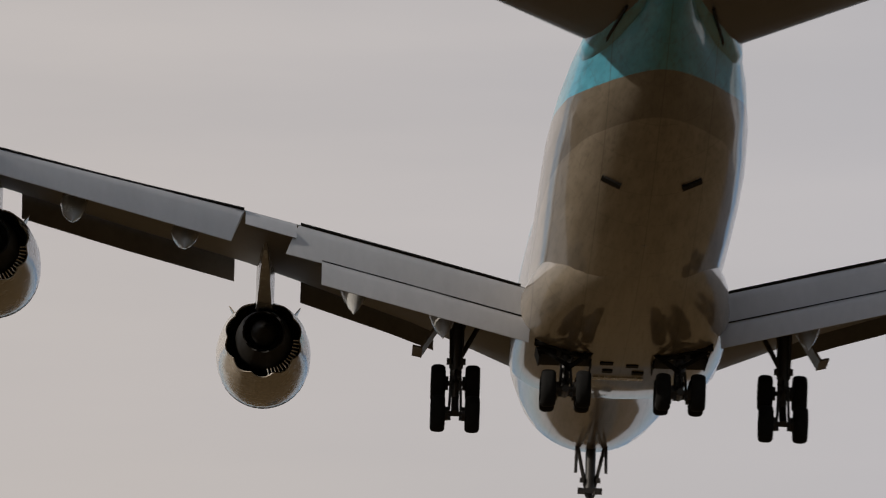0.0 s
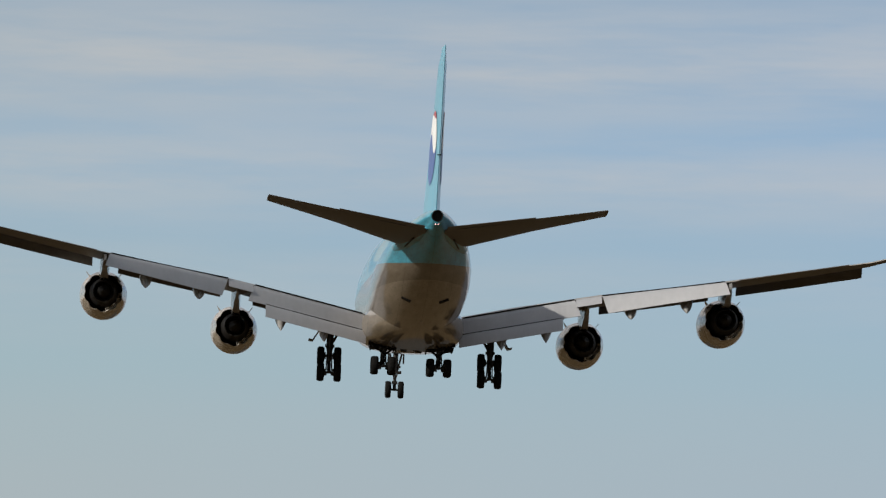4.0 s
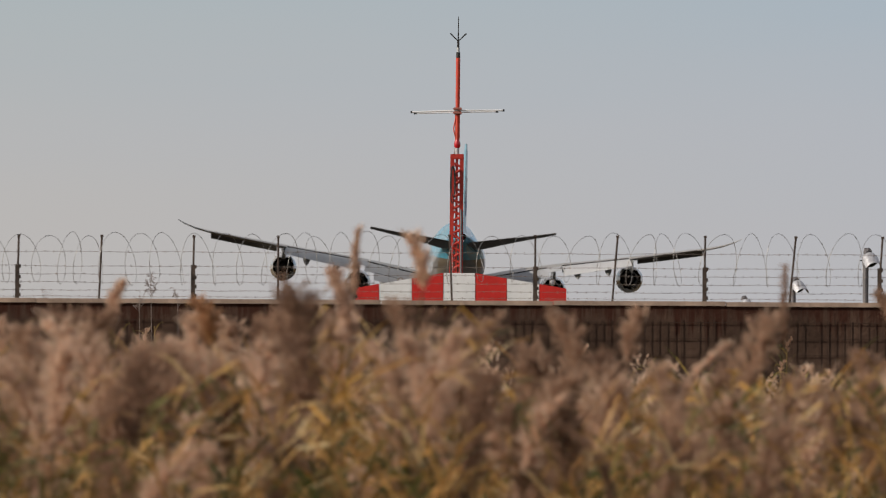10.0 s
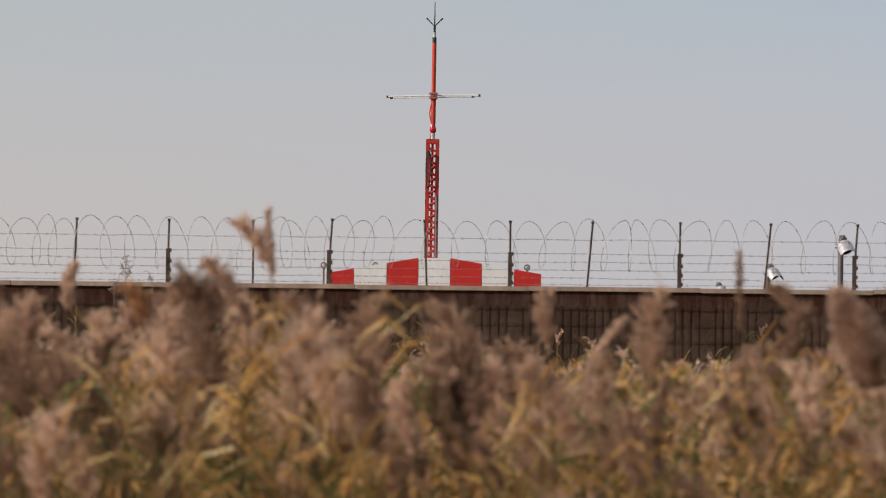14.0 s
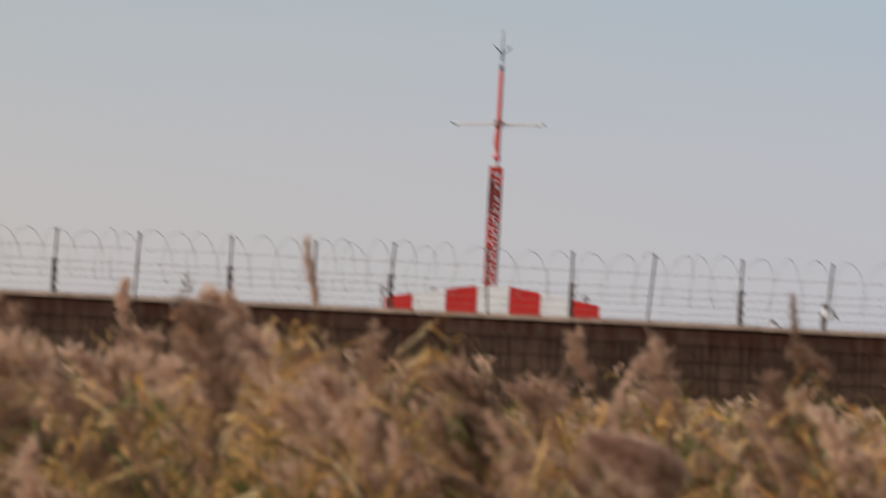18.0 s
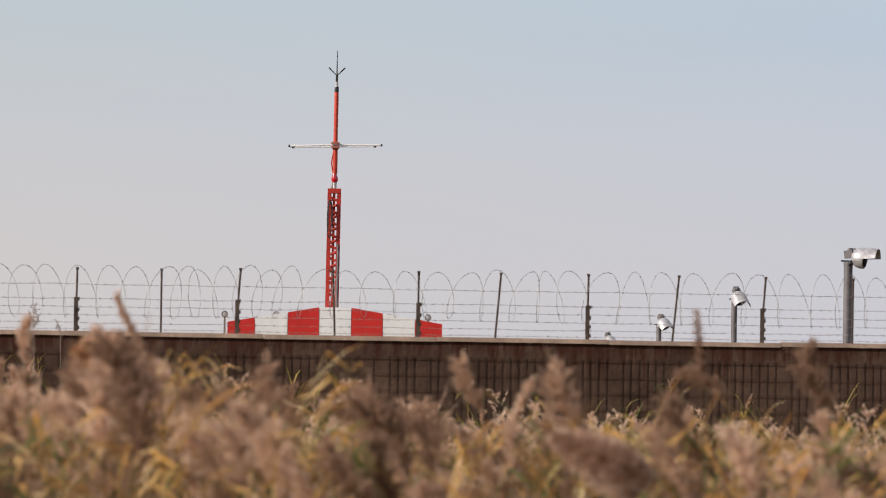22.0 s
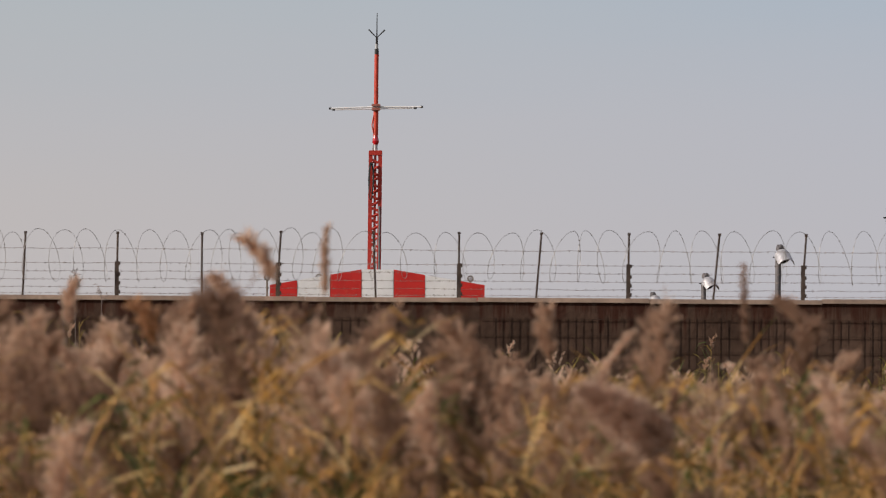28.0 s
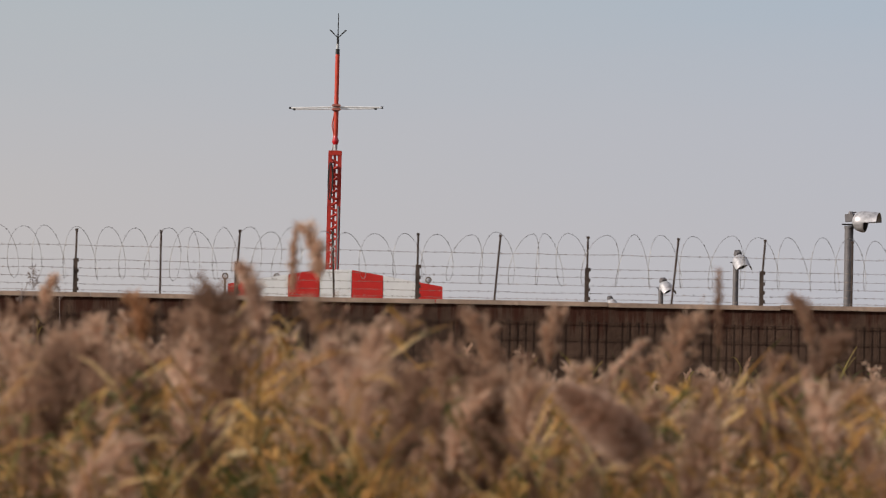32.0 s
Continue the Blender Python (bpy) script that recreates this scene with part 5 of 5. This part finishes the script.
for x, y, top, spread, twigs in ((-3.50, 99.6, 3.60, 0.07, 12), (-3.20, 99.5, 3.44, 0.06, 6), (-3.62, 99.4, 3.40, 0.07, 7)):
    wall_weed(x, y, top, spread, twigs)
for x, top in ((3.43, 2.86), (3.36, 2.62), (3.53, 2.66), (3.05, 2.55), (4.14, 2.68), (4.05, 2.55), (4.24, 2.50), (1.93, 2.62), (2.02, 2.45), (0.97, 2.45), (0.85, 2.40), (5.33, 2.66), (5.10, 2.40), (5.22, 2.35), (-0.61, 2.80), (-0.50, 2.62), (-0.70, 2.55), (-1.34, 2.92), (-1.42, 2.74), (-1.22, 2.66), (-3.28, 3.06), (-3.40, 2.92), (-3.95, 3.10), (-3.86, 2.90), (-2.55, 2.85), (-2.1, 2.75), (0.2, 2.55)):
    wall_reed(x, 95.5 + 2.0 * rng.random(), top)
for _ in range(90):
    x = rng.uniform(-4.8, 6.2)
    wall_reed(x, rng.uniform(88, 97.5), rng.normal(2.38 if x > 0 else 2.58, 0.13))
CLUMPS = reed_clumps(25, 34, 2.9, 3.4, 9, 11, 7.5, 1.76, 0.14, "near", "clump of dry brown reeds with feathery seed heads", 0.18, 0.25)
CLUMPS += reed_clumps(34, 48, 3.4, 4.3, 9, 10, 7.5, 1.84, 0.14, "near", "clump of brown and yellow reeds with drooping seed heads", 0.18, 0.25)
BEDS = [
    reed_band(48, 66, 4.3, 5.4, 8, 1.95, 0.14, "far", "yellowing reeds with green leaves in the middle marsh", step=0.12, heads=0.38),
    reed_band(66, 97, 5.4, 7.4, 7, 2.06, 0.17, "far", "green and yellow reeds growing up to the wall", step=0.14, heads=0.08),
]
reed_band(25, 97, 12, 26, 1.2, 1.9, 0.12, "far", "dry reed marsh spreading along the wall", hole=0.09)


def tall_reed(x, y, z, length, fat, nod, turn, tint=None, leaves=7):
    """A single reed whose seed head is centred near the height z. Gives the reed, its head and the height of the head's foot."""
    spear = fat < 0.15
    root = thing("reed", "thin dry reed with a narrow spear of a seed head" if spear else "tall dry reed with a rusty round seed head" if tint is RUSTY else "tall dry reed with a feathery tan seed head", "reed", pose(x, y, 0), "tall reeds")
    foot = z - length * (0.5 - 0.1 * nod)
    c, n = np.cos(turn), np.sin(turn)
    q = plume_mesh("near", length, nod, fat) @ np.array([[c, -n, 0], [n, c, 0], [0, 0, 1]]).T
    head = quads_object("seed_head", q, np.zeros(len(q), dtype=int))
    if tint:
        head.data.materials[0] = tint
    head["kind"] = "stuff"
    head.parent, head.location = root, (0, 0, foot)
    st = stem_quads(0.005, foot + 0.03)
    quads_object("stem", st, np.full(len(st), 2)).parent = root
    lv = leaf_quads(foot, "near", leaves)
    for i in range(0, len(lv), 3):
        quads_object("leaf", lv[i:i + 3], np.full(3, 1)).parent = root
    return root, head, foot


TALL = [  # place across in still air, depth, height of the head, its length, fullness, nod, turn, sway
    (-0.41, 30.0, 2.35, 0.20, 0.19, 0.35, 2.9, 1.0), (-0.515, 30.3, 2.34, 0.24, 0.05, 0.05, 0.0, 0.5), (-0.55, 30.0, 2.17, 0.29, 0.17, 0.28, 2.8, 0.60), (-1.27, 31.0, 2.19, 0.17, 0.155, 0.3, 0.5, 0.17),
    (-0.915, 29.5, 2.10, 0.17, 0.27, 0.30, 2.9, 0.24), (-0.79, 30.0, 2.05, 0.26, 0.24, 0.3, 0.3, 0.5), (-0.16, 30.0, 1.99, 0.30, 0.29, 0.4, 0.3, 0.52), (0.215, 29.5, 2.02, 0.28, 0.24, 0.35, 2.6, 0.6), (0.44, 31.0, 2.09, 0.20, 0.21, 0.2, 0.2, 0.4),
    (1.29, 30.0, 2.15, 0.18, 0.17, 0.4, 2.8, 0.5), (1.02, 30.0, 2.19, 0.28, 0.022, 0.05, 0.0, 0.17), (0.80, 30.0, 2.02, 0.30, 0.26, 0.3, 0.4, 0.5)]
TALL += [(-1.42, 30.0, 2.03, 0.27, 0.26, 0.3, 0.4, 0.45), (1.75, 32.0, 2.15, 0.26, 0.26, 0.4, 0.3, 0.5), (-0.85, 31.0, 2.08, 0.24, 0.29, 0.5, 0.5, 0.5), (-0.30, 30.5, 2.06, 0.28, 0.27, 0.4, 2.8, 0.5)]
for _ in range(92):
    x, y = rng.uniform(-2.3, 2.4), rng.uniform(25.5, 36)
    z = rng.normal(1.91 if x < 0.1 else 1.81, 0.10) + 0.012 * (y - 30)
    z = min(z, 2.0 if x < 0.1 else 1.93)
    if rng.random() < 0.45:
        y = rng.uniform(24.9, 29.0)
        z = rng.uniform(1.52, 1.84) + 0.012 * (y - 25)
    TALL.append((x, y, z, rng.uniform(0.22, 0.37), 0.05 if rng.random() < 0.08 else rng.uniform(0.19, 0.30), rng.uniform(0.1, 0.7), rng.choice([0.2, 2.9]) + rng.normal(0, 0.7), rng.uniform(0.38, 0.62)))
REEDS = [tall_reed(x, y, z, ln, fat, nod, turn, {2: THICK, 4: RUSTY}.get(i)) for i, (x, y, z, ln, fat, nod, turn, k) in enumerate(TALL)]


def bent_leaves(x, y, z, hue):
    """Blades of one hue that stand off one stem and hang over."""
    look_of = {"yellow": YELLOW, "tan": LEAF, "green": FRESH}[hue]
    root = thing("reed", {"yellow": "dry reed with bright yellow blades bent over", "tan": "dry reed with brown blades folded over", "green": "half-green reed with long bent blades"}[hue], "reed", pose(x, y, 0), "tall reeds")
    st = stem_quads(0.006, z)
    quads_object("stem", st, np.full(len(st), 2)).parent = root
    for _ in range(7):
        a, ln, w = rng.choice([0.0, np.pi]) + rng.normal(0, 0.6), rng.uniform(0.09, 0.19), rng.uniform(0.004, 0.0085)
        d = np.array([np.cos(a), np.sin(a), 0])
        p = np.array([0, 0, z - rng.uniform(0.0, 0.14)])
        fold, rise, fall = rng.uniform(0.3, 0.6), rng.uniform(0.2, 1.2), rng.uniform(0.3, 1.8)
        pts = [p + d * ln * u + np.array([0, 0, ln * (rise * u if u < fold else rise * fold - fall * (u - fold))]) for u in (0, 0.2, fold, fold + 0.12, 0.85, 1.0)]
        ws = [w * v for v in (0.5, 0.9, 1.0, 0.9, 0.5, 0.05)]
        side = np.array([-d[1] * 0.6, d[0] * 0.6, rng.uniform(-0.8, 0.8)])
        lv = np.array([[pts[k] - side * ws[k], pts[k + 1] - side * ws[k + 1], pts[k + 1] + side * ws[k + 1], pts[k] + side * ws[k]] for k in range(5)])
        quads_object("leaf", lv, np.full(5, 1), look_of).parent = root
    return root


SHEAVES = [(-0.575, 30.2, 2.13, 0.45), (-0.54, 30.4, 2.12, 0.45), (-0.06, 29.0, 2.12, 0.35), (-0.22, 29.6, 1.82, 0.4), (-0.18, 29.5, 1.80, 0.4), (0.62, 29.4, 1.93, 0.35), (-1.10, 29.2, 1.86, 0.35), (1.0, 29.8, 1.85, 0.3), (-0.80, 28.9, 1.88, 0.35)]
for _ in range(96):
    y = rng.uniform(24.9, 31.0)
    SHEAVES.append((rng.uniform(-1.7, 1.8), y, rng.uniform(1.52, 1.90) + 0.012 * (y - 25), rng.uniform(0.3, 0.5)))
BLADES = [bent_leaves(x, y, z, "yellow" if i < 9 else rng.choice(["yellow", "tan", "tan", "green", "green"])) for i, (x, y, z, k) in enumerate(SHEAVES)]


def bent_reed(x, y, z):
    """A thick seed head, fullest near its foot, on a short stem; its middle is the thing's own origin."""
    root = thing("reed", "reed bent over under a thick brown seed head", "reed", pose(x, y, z), "tall reeds")
    quads = []
    for _ in range(5000):
        u = rng.random()
        p = np.array([-0.035 * u * u, 0, -0.15 + 0.27 * u])
        r = 0.026 + 0.064 * math.sin(math.pi * min(1, 0.25 + u * 0.72))
        a = rng.uniform(0, 2 * np.pi)
        out = np.array([math.cos(a), math.sin(a), 0]) * r * rng.uniform(0.15, 1.0) ** 0.8
        tip = p + out + np.array([-0.008, 0, rng.uniform(0.015, 0.045)])
        base = p + out * 0.35
        w = np.cross(tip - base, rng.normal(size=3))
        w *= 0.0028 * rng.uniform(0.6, 1.5) / (np.linalg.norm(w) + 1e-9)
        mid = (base + tip) / 2
        quads.append([base, mid - w, tip, mid + w])
    quads = np.array(quads)
    head = quads_object("seed_head", quads, np.zeros(len(quads), dtype=int))
    head.data.materials[0] = THICK
    head.parent = root
    st = stem_quads(0.005, 0.6) + np.array([0, 0, -0.68])
    quads_object("stem", st, np.full(len(st), 2)).parent = root
    return root


BENT = bent_reed(1.4, 24.8, 1.95)


# ---- things that move ----
def motions():
    rows = [
        (0, -3.54, 296.5, 61.08, 2.3, 0.9, 2.92),
        (1, -3.36, 375.65, 56.7, 1.62, 0.6, 3.27),
        (2, -3.18, 456.5, 52.33, 0.55, 1.4, 3.11),
        (3, -3, 537.1, 47.95, 0.57, 1.9, 2.63),
        (4.2, -2.85, 634, 42.7, 0.75, 1.5, 2.42),
        (5.5, -2.6, 738.2, 36.89, 0.75, 0.91, 2.35),
        (6, -1.94, 778.4, 34.89, 0.42, 1.24, 2.34),
        (6.5, -1.91, 818.6, 32.79, 0.25, 1.5, 2.3),
        (7.5, -2.03, 900.5, 28.18, 0.5, 0.88, 2.09),
        (9, -1.98, 1023.4, 21.9, 0.6, 1.72, 1.57),
        (10, -1.5, 1106.4, 17.93, 0.2, 1.7, 1.1),
        (10.6, -1.11, 1156, 16.03, 0.2, 1.6, 0.85),
        (11, -0.73, 1189, 14.4, 0.3, 1.3, 0.7),
        (12, -0.25, 1268, 10.6, 0.7, 0.8, 0.4),
        (13, -0.2, 1346, 7, 1.8, 0.4, 0.2),
        (14, -0.2, 1423, 3.7, 3, 0.2, 0.1),
        (15, -0.2, 1497, 1, 3.5, 0, 0),
        (16, -0.2, 1570, 0.05, 1.6, 0, 0),
        (17.5, -0.2, 1672, -0.05, 0, 0, 0),
        (20, -0.2, 1822, -0.08, -0.3, 0, 0),
        (25, -0.2, 2060, -0.08, -0.3, 0, 0),
        (32, -0.2, 2260, -0.08, -0.3, 0, 0),
    ]
    walk(airliner, [(t, pose(x, y, z, p, r, h)) for t, x, y, z, p, r, h in rows])
    spear_t = [0, 9, 10.5, 11, 12, 13, 15.5, 16, 17, 17.5, 18.5, 20, 23, 24, 25, 27.5, 28, 30, 32]
    spear_x = [0.16, 0.15, 0.12, 0.10, 0.014, 0.0, -0.14, -0.19, -0.145, -0.11, -0.31, -0.43, -0.43, -0.256, -0.08, 0.084, 0.118, 0.137, 0.12]
    gust_t = [0, 7, 9, 10.5, 11, 11.5, 12, 12.5, 13, 13.5, 15.5, 16, 17, 17.5, 18.5, 19, 20, 22, 23, 24, 25, 27.5, 28, 29, 30, 31, 31.5, 32]
    gust_x = [0.36, 0.36, 0.33, 0.25, 0.21, 0.16, 0.106, 0.075, 0.0, -0.10, -0.405, -0.48, -0.47, -0.52, -0.53, -0.48, -0.555, -0.555, -0.53, -0.43, -0.27, -0.29, -0.17, -0.066, -0.056, -0.016, 0.07, 0.11]

    def gust(t, i):
        return float(np.interp(t, gust_t, gust_x)), 0.016 * math.sin(2.3 * t + i * 1.7) + 0.010 * math.sin(5.1 * t + i * 0.9)
    for i, bed in enumerate(BEDS):
        k = (0.35, 0.22)[i]
        rows = []
        for j in range(0, 65):
            g, f = gust(j * 0.5, i)
            rows.append((j * 0.5, pose(k * g + 0.6 * f, 0, 0)))
        walk(bed, rows)
    for i, (clump, x, y) in enumerate(CLUMPS):
        k = 0.52 + 0.1 * math.sin(i * 2.4)
        rows = []
        for j in range(0, 41):
            g, f = gust(j * 0.8, i)
            rows.append((j * 0.8, pose(x, y, 0, 0, math.degrees(math.asin((k * g + 1.3 * f) / 1.9)), 0)))
        walk(clump, rows)
    for i, ((reed, head, foot), (x, y, z, ln, fat, nod, turn, k)) in enumerate(zip(REEDS, TALL)):
        rows, nods = [], []
        for j in range(0, 65):
            g, f = gust(j * 0.5, i + 5)
            if i == 1:      # the spear stands on its own and swings later than the rest
                g = float(np.interp(j * 0.5, spear_t, spear_x)) / k
            rows.append((j * 0.5, pose(x, y, -0.25 * (k * g) ** 2, 0, math.degrees(math.asin((k * g + 0.6 * f) / z)), 0)))
            nods.append((j * 0.5, pose(0, 0, foot, 0, (30 if fat < 0.15 else 110 if i < 16 else 175) * min(k, 0.5) * min(0.06, g) - 4 + 60 * f, 0)))
        walk(reed, rows)
        walk(head, nods)
    for i, (reed, (x, y, z, k)) in enumerate(zip(BLADES, SHEAVES)):
        rows = []
        for j in range(0, 65):
            g, f = gust(j * 0.5, i + 40)
            rows.append((j * 0.5, pose(x, y, 0, 0, math.degrees(math.asin((k * g + 0.5 * f) / z)), 0)))
        walk(reed, rows)
    # the thick head is blown over: seconds, place across, height, lean
    bent = [(0, 1.42, 1.96, -4), (12, 1.32, 1.97, -8), (13.5, 1.22, 1.97, -12), (15.6, 1.043, 1.969, -18), (16.2, 1.006, 1.953, -18), (16.6, 0.847, 1.929, -26), (16.8, 0.751, 1.893, -38), (17.0, 0.708, 1.89, -45),
            (17.2, 0.574, 1.806, -58), (17.4, 0.329, 1.717, -72), (17.6, 0.276, 1.716, -70), (17.8, 0.387, 1.696, -64), (18.0, 0.314, 1.733, -56), (18.2, 0.293, 1.724, -52), (18.6, 0.434, 1.714, -50), (19.0, 0.336, 1.707, -57),
            (20.0, 0.436, 1.783, -52), (21.0, 0.394, 1.764, -54), (22.0, 0.445, 1.799, -54), (23.0, 0.442, 1.824, -54), (24.0, 0.541, 1.822, -48), (25.2, 0.54, 1.804, -45), (27.6, 0.454, 1.8, -48), (28.0, 0.453, 1.794, -48),
            (30.0, 0.457, 1.807, -53), (32.0, 0.494, 1.796, -44)]
    walk(BENT, [(t, pose(x, 24.8, z, 0, a, 0)) for t, x, z, a in bent])


motions()
